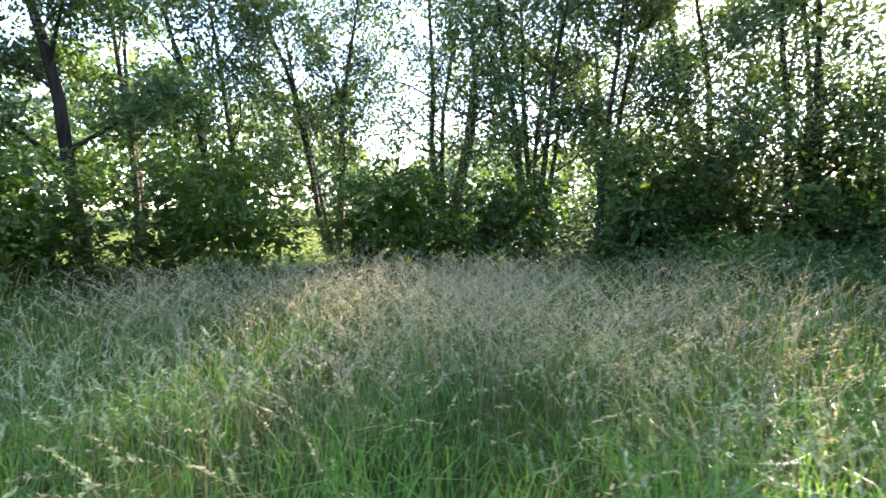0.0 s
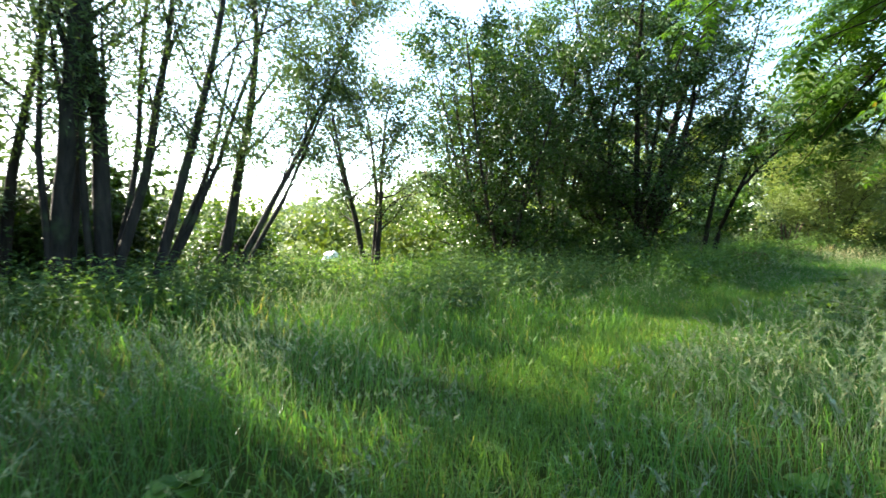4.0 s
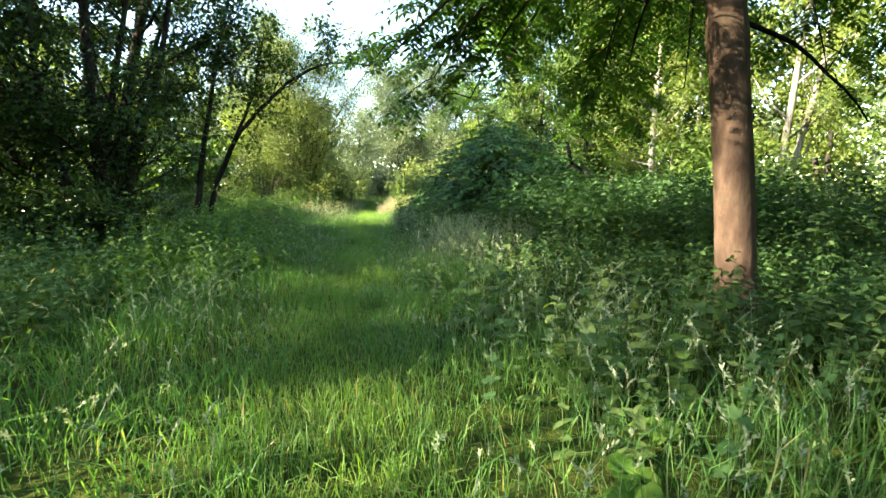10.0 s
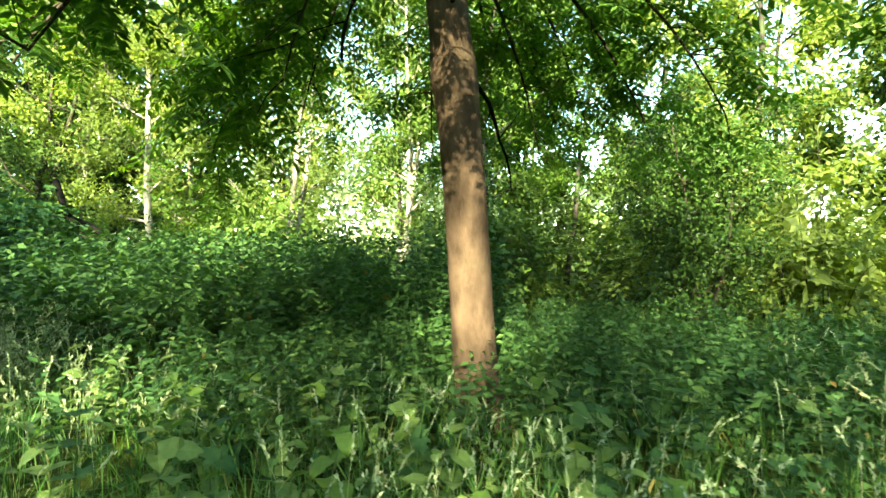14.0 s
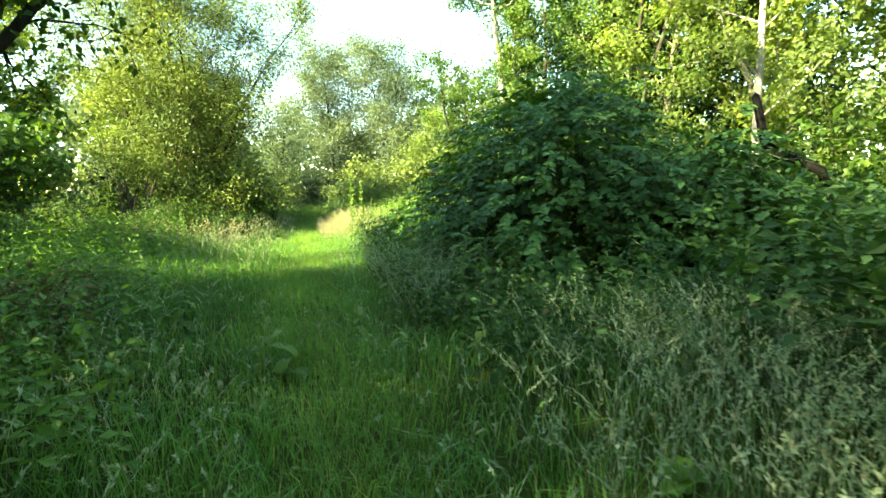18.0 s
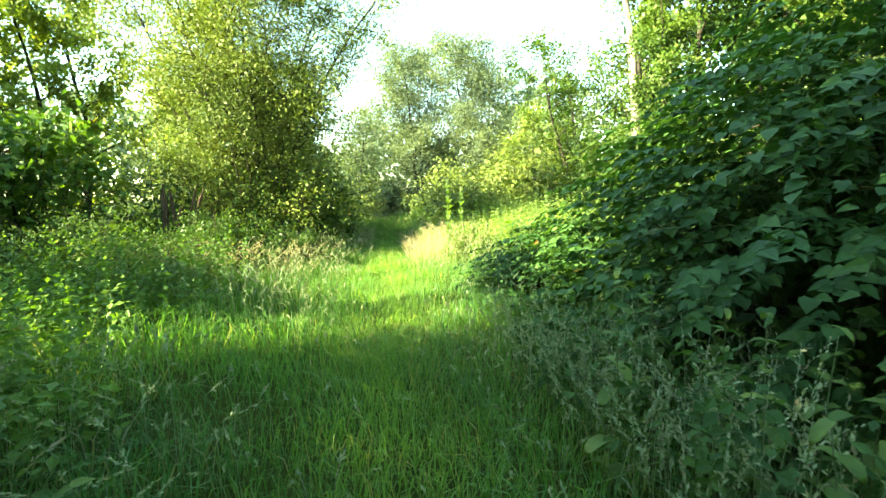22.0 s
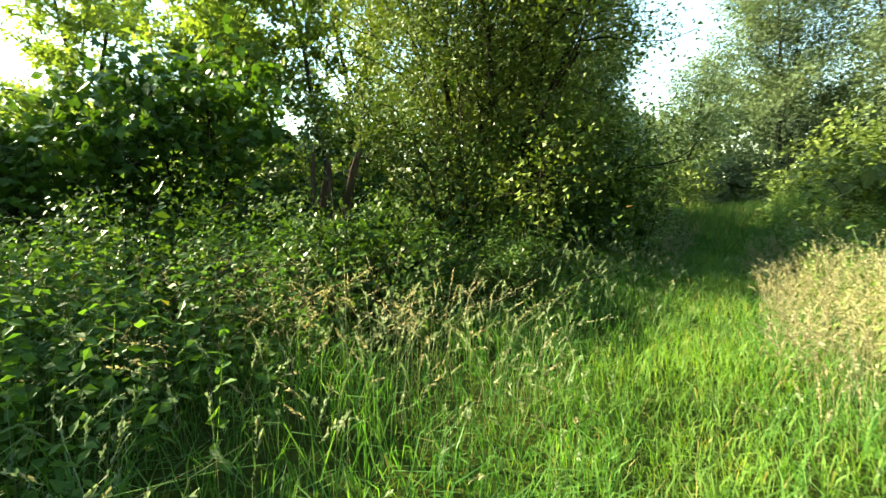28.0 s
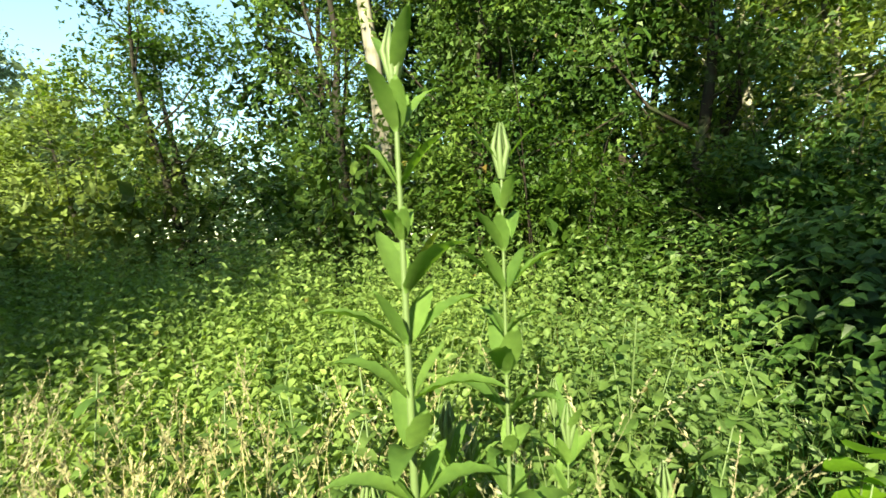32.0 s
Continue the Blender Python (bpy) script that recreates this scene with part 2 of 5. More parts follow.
def tube(geo, pts, radii, sides=6):
    """A tapered round limb along a line of points."""
    pts, radii = np.asarray(pts, float), np.asarray(radii, float)
    n = len(pts)
    along = unit(np.gradient(pts, axis=0))
    ref = np.where(np.abs(along[:, 2:3]) > 0.9, [[1.0, 0, 0]], [[0, 0, 1.0]])
    a = unit(np.cross(along, ref))
    b = np.cross(along, a)
    ang = np.linspace(0, 2 * np.pi, sides, endpoint=False)
    ring = pts[:, None] + radii[:, None, None] * (np.cos(ang)[None, :, None] * a[:, None] + np.sin(ang)[None, :, None] * b[:, None])
    i, j = np.meshgrid(np.arange(n - 1), np.arange(sides), indexing="ij")
    p, q = i * sides + j, i * sides + (j + 1) % sides
    f = np.concatenate([np.stack([p, q, q + sides], -1).reshape(-1, 3), np.stack([p, q + sides, p + sides], -1).reshape(-1, 3)])
    v = np.concatenate([ring.reshape(-1, 3), pts[-1:] + along[-1:] * radii[-1]])
    k = (n - 1) * sides
    cap = [(k + s, k + (s + 1) % sides, n * sides) for s in range(sides)]
    geo.add(v, np.concatenate([f, cap]))


# leaf outlines: x across, y along, z up; a unit long
RHOMB = (np.array([(0, 0, 0), (-0.30, 0.45, 0.07), (0, 1, -0.05), (0.30, 0.45, 0.07)]), np.array([(0, 2, 1), (0, 3, 2)]))
TRI = (np.array([(-0.24, 0.12, 0.02), (0.30, 0.34, 0.05), (-0.02, 1, -0.06)]), np.array([(0, 1, 2)]))
NARROW = (np.array([(0, 0, 0), (-0.14, 0.42, 0.04), (0, 1, -0.12), (0.14, 0.42, 0.04)]), np.array([(0, 2, 1), (0, 3, 2)]))
OVAL = (np.array([(0, 0, 0), (-0.26, 0.25, 0.05), (-0.28, 0.6, 0.05), (0, 1, -0.10), (0.28, 0.6, 0.05), (0.26, 0.25, 0.05), (0, 0.5, 0.0)]),
        np.array([(0, 6, 1), (1, 6, 2), (2, 6, 3), (3, 6, 4), (4, 6, 5), (5, 6, 0)]))
HEART = (np.array([(0, 0, 0), (-0.22, -0.10, 0.04), (-0.42, 0.12, 0.06), (-0.36, 0.48, 0.03), (0, 1.0, -0.16), (0.36, 0.48, 0.03), (0.42, 0.12, 0.06), (0.22, -0.10, 0.04), (0, 0.45, -0.02)]),
         np.array([(0, 8, 1), (1, 8, 2), (2, 8, 3), (3, 8, 4), (4, 8, 5), (5, 8, 6), (6, 8, 7), (7, 8, 0)]))
BROAD = (np.array([(0, 0, 0), (-0.38, 0.18, 0.05), (-0.30, 0.55, 0.03), (0, 1, -0.14), (0.30, 0.55, 0.03), (0.38, 0.18, 0.05)]), np.array([(0, 3, 1), (1, 3, 2), (0, 5, 3), (5, 4, 3)]))
LOBED = (np.array([(0, 0, 0), (-0.28, -0.04, 0.04), (-0.52, 0.30, 0.02), (-0.24, 0.38, 0.02), (-0.34, 0.78, -0.02), (-0.10, 0.64, 0), (0, 1.0, -0.08),
                   (0.10, 0.64, 0), (0.34, 0.78, -0.02), (0.24, 0.38, 0.02), (0.52, 0.30, 0.02), (0.28, -0.04, 0.04)]),
         np.array([(0, 3, 1), (1, 3, 2), (0, 5, 3), (3, 5, 4), (0, 7, 5), (5, 7, 6), (0, 9, 7), (7, 9, 8), (0, 11, 9), (9, 11, 10)]))


def scatter(geo, shape, pos, along, normal, size):
    """Leaves of one shape at many places."""
    tv, tf = shape
    n = len(pos)
    along = unit(along)
    across = unit(np.cross(along, normal))
    up = np.cross(across, along)
    size = np.broadcast_to(np.asarray(size, float), (n,))
    v = pos[:, None] + size[:, None, None] * (tv[None, :, 0:1] * across[:, None] + tv[None, :, 1:2] * along[:, None] + tv[None, :, 2:3] * up[:, None])
    f = (np.arange(n) * len(tv))[:, None, None] + tf[None]
    geo.add(v.reshape(-1, 3), f.reshape(-1, 3))


def bent(rng, start, direction, length, n, wander=0.12, rise=0.0):
    """A crooked line: a limb that wanders and bends up (rise > 0) or droops."""
    d, p, out = unit(np.array(direction, float)), np.array(start, float), [np.array(start, float)]
    for _ in range(n):
        d = unit(d + rng.normal(0, wander, 3) + (0, 0, rise))
        p = p + d * length / n
        out.append(p)
    return np.array(out)


# ---- trees ----
def tree(name, label, category, x, y, height, stems=1, radius=0.12, fan=0.12, spread=2.2, low=0.25, limbs=12, twigs=6, leaves=6000, leaf=0.10,
         shape=RHOMB, leafy=None, bark=None, seed=1, lean=(0, 0), near=False, rise=0.10, clump=0.16, fill=0.5, group="", droop=0.0, bare=0.25, stem_dirs=None, profile=1.0, far=False, climb=0.0, gaps=None, swell=4.4):
    """A tree: crooked stems from one foot, limbs, twigs, and a crown of single leaves along the twigs."""
    rng = np.random.default_rng(seed)
    if shape is RHOMB:
        shape, leaves, leaf = TRI, leaves * 2, leaf * 0.88
    top = thing(name, label, category, (x, y, 0), group)
    wood = Geo()
    ends, ways = [], []
    for s in range(stems):
        if stem_dirs:
            dx, dy, tall, rad = stem_dirs[s]
        else:
            az = 2 * np.pi * (s + rng.uniform(-0.3, 0.3)) / stems
            tilt = fan * rng.uniform(0.5, 1.2) if stems > 1 else 0.0
            dx, dy = np.cos(az) * tilt + lean[0], np.sin(az) * tilt + lean[1]
            tall, rad = height * rng.uniform(0.85, 1.0) if stems > 1 else height, radius * rng.uniform(0.75, 1.0)
        foot = np.array([dx * 0.9, dy * 0.9, 0.0]) * (0.8 if stems > 1 else 0)
        n = 12
        pts = bent(rng, foot - (0, 0, 0.1), (dx, dy, 1), tall + 0.1, n, 0.055, 0.02)
        rr = rad * (1 - np.linspace(0, 1, n + 1) ** 1.15 * 0.93)
        rr[0] *= 1.35
        g = Geo()
        tube(g, pts, rr, 10 if near else 7)
        piece("trunk" if stems == 1 else "stem", g, bark, top, smooth=True)
        for k in range(limbs):
            f = low + (0.97 - low) * ((k + rng.uniform(0, 1)) / limbs)
            i = min(int(f * n), n - 1)
            p = pts[i] + (pts[i + 1] - pts[i]) * (f * n - i)
            az = k * 2.4 + rng.uniform(-0.6, 0.6) + s
            out = max(0.28, (1 - abs((f - low) / (1 - low) - 0.35) ** 1.5 * profile)) * spread * rng.uniform(0.7, 1.15)
            up = rng.uniform(0.15, 0.9) - droop + climb * rng.uniform(0.4, 1.3)
            line = bent(rng, p, (np.cos(az), np.sin(az), up), out, 6, 0.16, rise - droop * 0.3)
            rl = max(rr[i] * 0.42, 0.012) * np.linspace(1, 0.18, 7)
            g = wood if far else Geo()
            tube(g, line if near else line[::2], rl if near else rl[::2], 5 if near else 4)
            for w in range(twigs):
                q = bare + (1 - bare) * (w + rng.uniform(0, 1)) / twigs
                j = min(int(q * 6), 5)
                r0 = line[j] + (line[j + 1] - line[j]) * (q * 6 - j)
                az2 = az + rng.choice((-1, 1)) * rng.uniform(0.4, 1.5)
                tw = bent(rng, r0, (np.cos(az2), np.sin(az2), rng.uniform(-0.3, 0.8) - droop * 1.5), out * rng.uniform(0.22, 0.5), 4, 0.2, 0.05 - droop * 0.5)
                if near:
                    tube(g, tw, 0.008 * np.linspace(1, 0.3, 5) * (1 + height / 12), 3)
                elif w % 3 == 0:
                    tube(g, tw[::2], 0.008 * np.linspace(1, 0.4, 3) * (1 + height / 12), 3)
                ends.append(tw)
                ways.append(unit(tw[-1:] - tw[:1]))
            if not far:
                piece("branch", g, bark, top, smooth=True)
    if far:
        piece("branchwork", wood, bark, top, smooth=True)
    tws = np.array(ends)
    per = max(1, leaves // len(tws))
    idx = np.repeat(np.arange(len(tws)), per)
    m = len(idx)
    u = rng.uniform(0.1, 4, m)
    i = np.minimum(u.astype(int), 3)
    pos = tws[idx, i] + (tws[idx, i + 1] - tws[idx, i]) * (u - i)[:, None] + rng.normal(0, clump, (m, 3)) * (1, 1, 0.8)
    along = np.array(ways)[:, 0][idx] * fill + rng.normal(0, 0.6, (m, 3)) + (0, 0, -0.25 - droop)
    normal = rng.normal(0, 0.85, (m, 3)) + (0, 0, 0.9)
    keep = pos[:, 2] > 0.1
    if gaps is not None:
        ph = rng.uniform(0, 6.28, 6)
        px, py, pz = pos.T
        hollow = np.sin(px * swell + ph[0] + 1.3 * np.sin(pz * 1.7 + ph[3])) + np.sin(py * swell * 0.93 + ph[1] + 1.3 * np.sin(px * 1.9 + ph[4])) + np.sin(pz * swell * 1.15 + ph[2] + 1.2 * np.sin(py * 1.6 + ph[5]))
        keep &= hollow + rng.normal(0, 0.35, m) > gaps
    g = Geo()
    scatter(g, shape, pos[keep], along[keep], normal[keep], leaf * rng.uniform(0.6, 1.3, m)[keep])
    piece("crown", g, leafy, top)
    return top


def mound(name, label, category, x, y, rx, ry, height, leaves, leaf, shape, leafy, seed, turn=0.0, skin=0.35, canes=40, cane_mat=None, group="", ragged=0.25, base=0.0, flutter=1.0, tier=0.0, peak=0.8):
    """A thicket: arching canes under a ragged shell of leaves in tiers, over the plan of an oval."""
    rng = np.random.default_rng(seed)
    if shape is RHOMB:
        shape, leaves, leaf = TRI, leaves * 2, leaf * 0.88
    top = thing(name, label, category, (x, y, 0), group)
    c, s = np.cos(turn), np.sin(turn)
    lump = rng.uniform(0, 6.28, (7, 3))
    freq = rng.uniform(1.5, 5.5, (7, 2))

    def shell(th, ph):
        r = np.ones_like(th)
        for a, b in zip(lump, freq):
            r = r + ragged / 5 * np.sin(th * np.round(b[0]) + a[0]) * np.cos(ph * b[1] + a[1])
        v = np.stack([np.cos(th) * np.cos(ph) * rx * r, np.sin(th) * np.cos(ph) * ry * r, np.sin(ph) ** peak * height * r], -1)
        return np.stack([v[..., 0] * c - v[..., 1] * s, v[..., 0] * s + v[..., 1] * c, v[..., 2]], -1)

    th, ph = rng.uniform(0, 2 * np.pi, leaves), np.arcsin(rng.uniform(0, 1, leaves) ** 1.1)
    outer = shell(th, ph)
    depth = 1 - np.abs(rng.normal(0, skin, leaves)).clip(0, 0.75) / max(min(rx, ry), 0.6)
    pos = outer * np.stack([depth, depth, depth ** 0.7], -1) + rng.normal(0, 0.05, (leaves, 3))
    pos[:, 2] = np.maximum(pos[:, 2], base + 0.05)
    out = unit(outer / (rx * rx, ry * ry, height * height))
    along = out * (1, 1, 0.2) + rng.normal(0, 0.45, (leaves, 3)) + (0, 0, -0.2)
    normal = out * 0.25 + rng.normal(0, 0.22 + 0.2 * flutter, (leaves, 3)) + (0, 0, 0.9)
    void = np.sin(pos[:, 0] * 4.3 + lump[0, 0]) * np.sin(pos[:, 1] * 4.0 + lump[1, 0]) + np.sin(pos[:, 2] * 5.2 + lump[2, 0] + 1.5 * np.sin(th * 3))
    stay = void + rng.normal(0, 0.25, leaves) > -0.45
    pos[:, 2] += (np.round(pos[:, 2] / tier + 0.35 * np.sin(th * 9)) * tier - pos[:, 2]) * 0.6 if tier else 0
    g = Geo()
    scatter(g, shape, pos[stay], along[stay], normal[stay], leaf * rng.uniform(0.55, 1.25, leaves)[stay])
    piece("foliage", g, leafy, top)
    if rx > 1.2:
        m = leaves // 14
        th, ph = rng.uniform(0, 2 * np.pi, m), np.arcsin(rng.uniform(0, 1, m))
        g = Geo()
        scatter(g, RHOMB, shell(th, ph) * rng.uniform(0.3, 0.7, (m, 1)) + (0, 0, 0.1), rng.normal(0, 1, (m, 3)), rng.normal(0, 0.7, (m, 3)) + (0, 0, 1), leaf * 2.2 * rng.uniform(0.7, 1.3, m))
        piece("inner_foliage", g, leafy, top)
    if canes:
        for k in range(canes):
            g = Geo()
            t2, p2 = rng.uniform(0, 6.28), np.arcsin(rng.uniform(0.15, 1))
            tip = shell(np.array([t2]), np.array([p2]))[0] * rng.uniform(0.9, 1.06)
            foot = np.array([tip[0] * 0.45, tip[1] * 0.45, 0]) + rng.normal(0, 0.1, 3) * (1, 1, 0)
            q = np.linspace(0, 1, 8)[:, None]
            mid = np.array([tip[0] * 0.75, tip[1] * 0.75, tip[2] * 1.05])
            tube(g, foot * (1 - q) ** 2 + 2 * mid * q * (1 - q) + tip * q ** 2, np.linspace(0.011, 0.004, 8), 4)
            piece("cane", g, cane_mat or M_BARKD, top, smooth=True)
    return top


def spray_thicket(name, label, x, y, rx, ry, height, sprays, leaves, leaf, leafy, core, seed, turn=0.0, peak=1.1):
    """A dome of arching sprays: leaves set left and right along drooping twigs, with gaps between the tiers over a core
    coloured dark as shade.
    """
    rng = np.random.default_rng(seed)
    top = thing(name, label, "thicket", (x, y, 0))
    c, s = np.cos(turn), np.sin(turn)
    spin = np.array([[c, -s, 0], [s, c, 0], [0, 0, 1]])
    th, ph = rng.uniform(0, 2 * np.pi, sprays), np.arcsin(rng.uniform(0.02, 1, sprays) ** 0.95)
    r = 1 + 0.05 * np.sin(3 * th + 1) + 0.05 * np.cos(5 * th) * np.cos(3 * ph) + rng.normal(0, 0.075, sprays)
    hollow = np.sin(7 * th + 3 * np.sin(5 * ph)) * np.cos(9 * ph + 2 * th) + rng.normal(0, 0.3, sprays)
    r = np.where(hollow > 0.35, r - 0.16, r)
    tip = np.stack([np.cos(th) * np.cos(ph) * rx * r, np.sin(th) * np.cos(ph) * ry * r, np.sin(ph) ** peak * height * r], -1) @ spin.T
    out = unit(tip * (1, 1, 0) + rng.normal(0, 0.25, (sprays, 3)) * (1, 1, 0))
    side = np.stack([-out[:, 1], out[:, 0], np.zeros(sprays)], -1)
    length = rng.uniform(0.45, 0.95, sprays)
    root = tip - out * length[:, None] + (0, 0, 0.10)
    g = Geo()
    for k in range(leaves):
        q = (k + rng.uniform(0, 0.8, sprays)) / leaves
        sgn = np.where(k % 2, 1.0, -1.0)
        pos = root + out * (length * q)[:, None] + np.array([0, 0, -1.0]) * (0.30 * length * q ** 2)[:, None] + np.array([0, 0, 1.0]) * (0.10 * length * q)[:, None]
        pos[:, 2] = np.maximum(pos[:, 2], 0.08)
        way = out * 0.55 + side * sgn * rng.uniform(0.3, 1.0, sprays)[:, None] + rng.normal(0, 0.15, (sprays, 3)) + (0, 0, -0.28)
        scatter(g, BROAD, pos, way, rng.normal(0, 0.38, (sprays, 3)) + out * 0.25 + (0, 0, 1), leaf * rng.uniform(0.65, 1.25, sprays))
    piece("foliage", g, leafy, top)
    # inner leaves get the dark leaf colour, so the depth looks shaded
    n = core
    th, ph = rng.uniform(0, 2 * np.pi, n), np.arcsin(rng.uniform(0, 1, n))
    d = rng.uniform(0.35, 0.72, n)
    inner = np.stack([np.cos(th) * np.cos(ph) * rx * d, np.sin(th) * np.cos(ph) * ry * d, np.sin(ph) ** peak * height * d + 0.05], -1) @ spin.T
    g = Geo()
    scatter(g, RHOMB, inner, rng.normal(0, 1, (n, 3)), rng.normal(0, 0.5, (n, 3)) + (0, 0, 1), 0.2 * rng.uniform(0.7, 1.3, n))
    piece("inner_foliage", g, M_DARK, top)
    for k in rng.choice(sprays, min(110, sprays), replace=False):
        g = Geo()
        q = np.linspace(0, 1, 9)[:, None]
        foot = np.array([root[k][0] * 0.5, root[k][1] * 0.5, -0.03]) + rng.normal(0, 0.1, 3) * (1, 1, 0)
        mid = np.array([root[k][0] * 0.75, root[k][1] * 0.75, root[k][2] * 1.12])
        end = tip[k] + (0, 0, -0.1)
        tube(g, foot * (1 - q) ** 2 + 2 * mid * q * (1 - q) + end * q ** 2, np.linspace(0.011, 0.003, 9), 4)
        piece("cane", g, M_STEM, top, smooth=True)
    return top


# ---- ground ----
TRACK = np.array([(4.6, -5.6), (2.4, -2.9), (1.2, -1.3), (0.0, 0.2), (-0.8, 2.2), (-0.9, 6.0), (-0.3, 9.5), (0.3, 12.5), (0.9, 16.0), (1.5, 19.8), (2.2, 24.0), (3.4, 30.5), (5.2, 38.0), (7.4, 47.0), (10.0, 60.0)])


def off_track(x, y):
    """Metres from the trodden line."""
    best = np.full(np.shape(x), 1e9)
    for (x0, y0), (x1, y1) in zip(TRACK[:-1], TRACK[1:]):
        dx, dy = x1 - x0, y1 - y0
        u = (((x - x0) * dx + (y - y0) * dy) / (dx * dx + dy * dy)).clip(0, 1)
        best = np.minimum(best, np.hypot(x - x0 - u * dx, y - y0 - u * dy))
    return best


def lie(x, y):
    """The height of the ground: soft humps, level along the track."""
    h = 0.05 * np.sin(x * 0.9 + 1.3) * np.cos(y * 0.7) + 0.03 * np.sin(x * 2.3 + y * 1.7)
    return h * np.clip(off_track(x, y) / 2.0, 0.25, 1)


axis = np.sinh(np.linspace(-4.2, 4.2, 121)) / math.sinh(4.2) * 900
gx, gy = np.meshgrid(axis, axis + 12, indexing="ij")
verts = np.stack([gx, gy, lie(gx, gy) * (np.hypot(gx, gy - 12) < 70)], -1).reshape(-1, 3)
ia = (np.arange(120)[:, None] * 121 + np.arange(120)[None]).ravel()
g = Geo().add(verts, np.concatenate([np.stack([ia, ia + 121, ia + 122], -1), np.stack([ia, ia + 122, ia + 1], -1)]))
tagged(piece("ground", g, M_GROUND, smooth=True), "uneven meadow soil under thatch and grass", "ground", kind="structure")


def blades(geo, rng, x, y, z, height, width, bend, steps=2):
    """Grass blades: flat tapering ribbons that bend over."""
    n = len(x)
    az, face = rng.uniform(0, 2 * np.pi, n), rng.uniform(0, 2 * np.pi, n)
    over = np.stack([np.cos(az), np.sin(az), np.zeros(n)], -1) * (bend * height)[:, None]
    across = np.stack([np.cos(face), np.sin(face), np.zeros(n)], -1) * (width / 2)[:, None]
    root = np.stack([x, y, z - 0.02], -1)
    up = np.array([0, 0, 1.0]) * height[:, None]
    if steps == 1:
        v = np.stack([root - across, root + across, root + up * 0.94 + over * 0.8], 1)
        f = np.array([(0, 1, 2)])
    else:
        mid = root + up * 0.58 + over * 0.26
        v = np.stack([root - across * 0.8, root + across * 0.8, mid - across, mid + across, root + up * (1 - bend * 0.35)[:, None] + over], 1)
        f = np.array([(0, 1, 3), (0, 3, 2), (2, 3, 4)])
    geo.add(v.reshape(-1, 3), ((np.arange(n) * v.shape[1])[:, None, None] + f[None]).reshape(-1, 3))


def clumpy(x, y, k=1.0):
    """0 to 1: soft patches over the meadow."""
    return 0.5 + 0.25 * (np.sin(x * 1.9 * k + 2.1 * np.sin(y * 0.8 * k)) + np.cos(y * 2.3 * k + 1.7 * np.sin(x * 1.1 * k)))


def spots(rng, n, box, keep):
    """n random places in a box of the plan, thinned by keep(x, y), a chance from 0 to 1."""
    xs, ys, have = [], [], 0
    while have < n:
        x, y = rng.uniform(box[0], box[1], n), rng.uniform(box[2], box[3], n)
        ok = rng.uniform(0, 1, n) < keep(x, y)
        xs.append(x[ok]), ys.append(y[ok])
        have += ok.sum()
    return np.concatenate(xs)[:n], np.concatenate(ys)[:n]


rng = np.random.default_rng(11)
# short bright grass on the trodden line
x, y = spots(rng, 52000, (-2.2, 6.0, -6, 34), lambda x, y: np.exp(-(off_track(x, y) / 0.6) ** 2) * np.clip(1.4 - np.maximum(y - 8, 0) / 30, 0.25, 1))
g = Geo()
blades(g, rng, x, y, lie(x, y), rng.uniform(0.10, 0.30, len(x)) * (0.7 + 0.6 * clumpy(x, y, 1.6)), rng.uniform(0.004, 0.0085, len(x)), rng.uniform(0.2, 1.1, len(x)))
tagged(piece("path_grass", g, M_PATHGRASS), "short bright green grass along a trodden path", "grass", kind="stuff")
# tall meadow grass beside it, swept over in tufts
x, y = spots(rng, 96000, (-7, 9, -10, 34), lambda x, y: np.exp(-((off_track(x, y) - 1.2).clip(0) / 2.4) ** 2) * (off_track(x, y) > 0.3) * (0.3 + 0.7 * clumpy(x, y, 1.3)) * np.where((x > 1.6) & (y > 1.5) & (y < 14), 0.45, 1))
g = Geo()
tall = (0.20 + 0.26 * np.clip(off_track(x, y) / 2.2, 0, 1)) * (0.6 + 0.8 * clumpy(x + 3, y, 1.7))
blades(g, rng, x, y, lie(x, y), tall * rng.uniform(0.5, 1.3, len(x)), rng.uniform(0.005, 0.010, len(x)), rng.uniform(0.25, 1.2, len(x)))
tagged(piece("meadow_grass", g, M_GRASS), "tall green meadow grass bending over", "grass", kind="stuff")
# coarser grass farther off
x, y = spots(rng, 105000, (-24, 14, -22, 58), lambda x, y: np.where(off_track(x, y) < 2.5, np.where(y > 30, 1, 0), np.exp(-((off_track(x, y) - 3) / 9.0) ** 2)))
g = Geo()
blades(g, rng, x, y, lie(x, y), rng.uniform(0.2, 0.6, len(x)) * (0.6 + 0.8 * clumpy(x, y)), rng.uniform(0.014, 0.026, len(x)), rng.uniform(0.2, 0.9, len(x)), 1)
tagged(piece("rough_grass", g, M_FARGRASS), "rough unmown grass under the trees", "grass", kind="stuff")


def zone(cx, cy, rx, ry, turn=0.0):
    c, s = math.cos(turn), math.sin(turn)
    return lambda x, y: np.clip(1.6 * np.exp(-(((x - cx) * c + (y - cy) * s) / rx) ** 2 - ((-(x - cx) * s + (y - cy) * c) / ry) ** 2) - 0.25, 0, 1) * (off_track(x, y) > 0.9)


SPIKE = (np.array([(0, 0, 0), (-0.21, 0.5, 0.05), (0, 1, 0), (0.21, 0.5, 0.05)]), np.array([(0, 2, 1), (0, 3, 2)]))


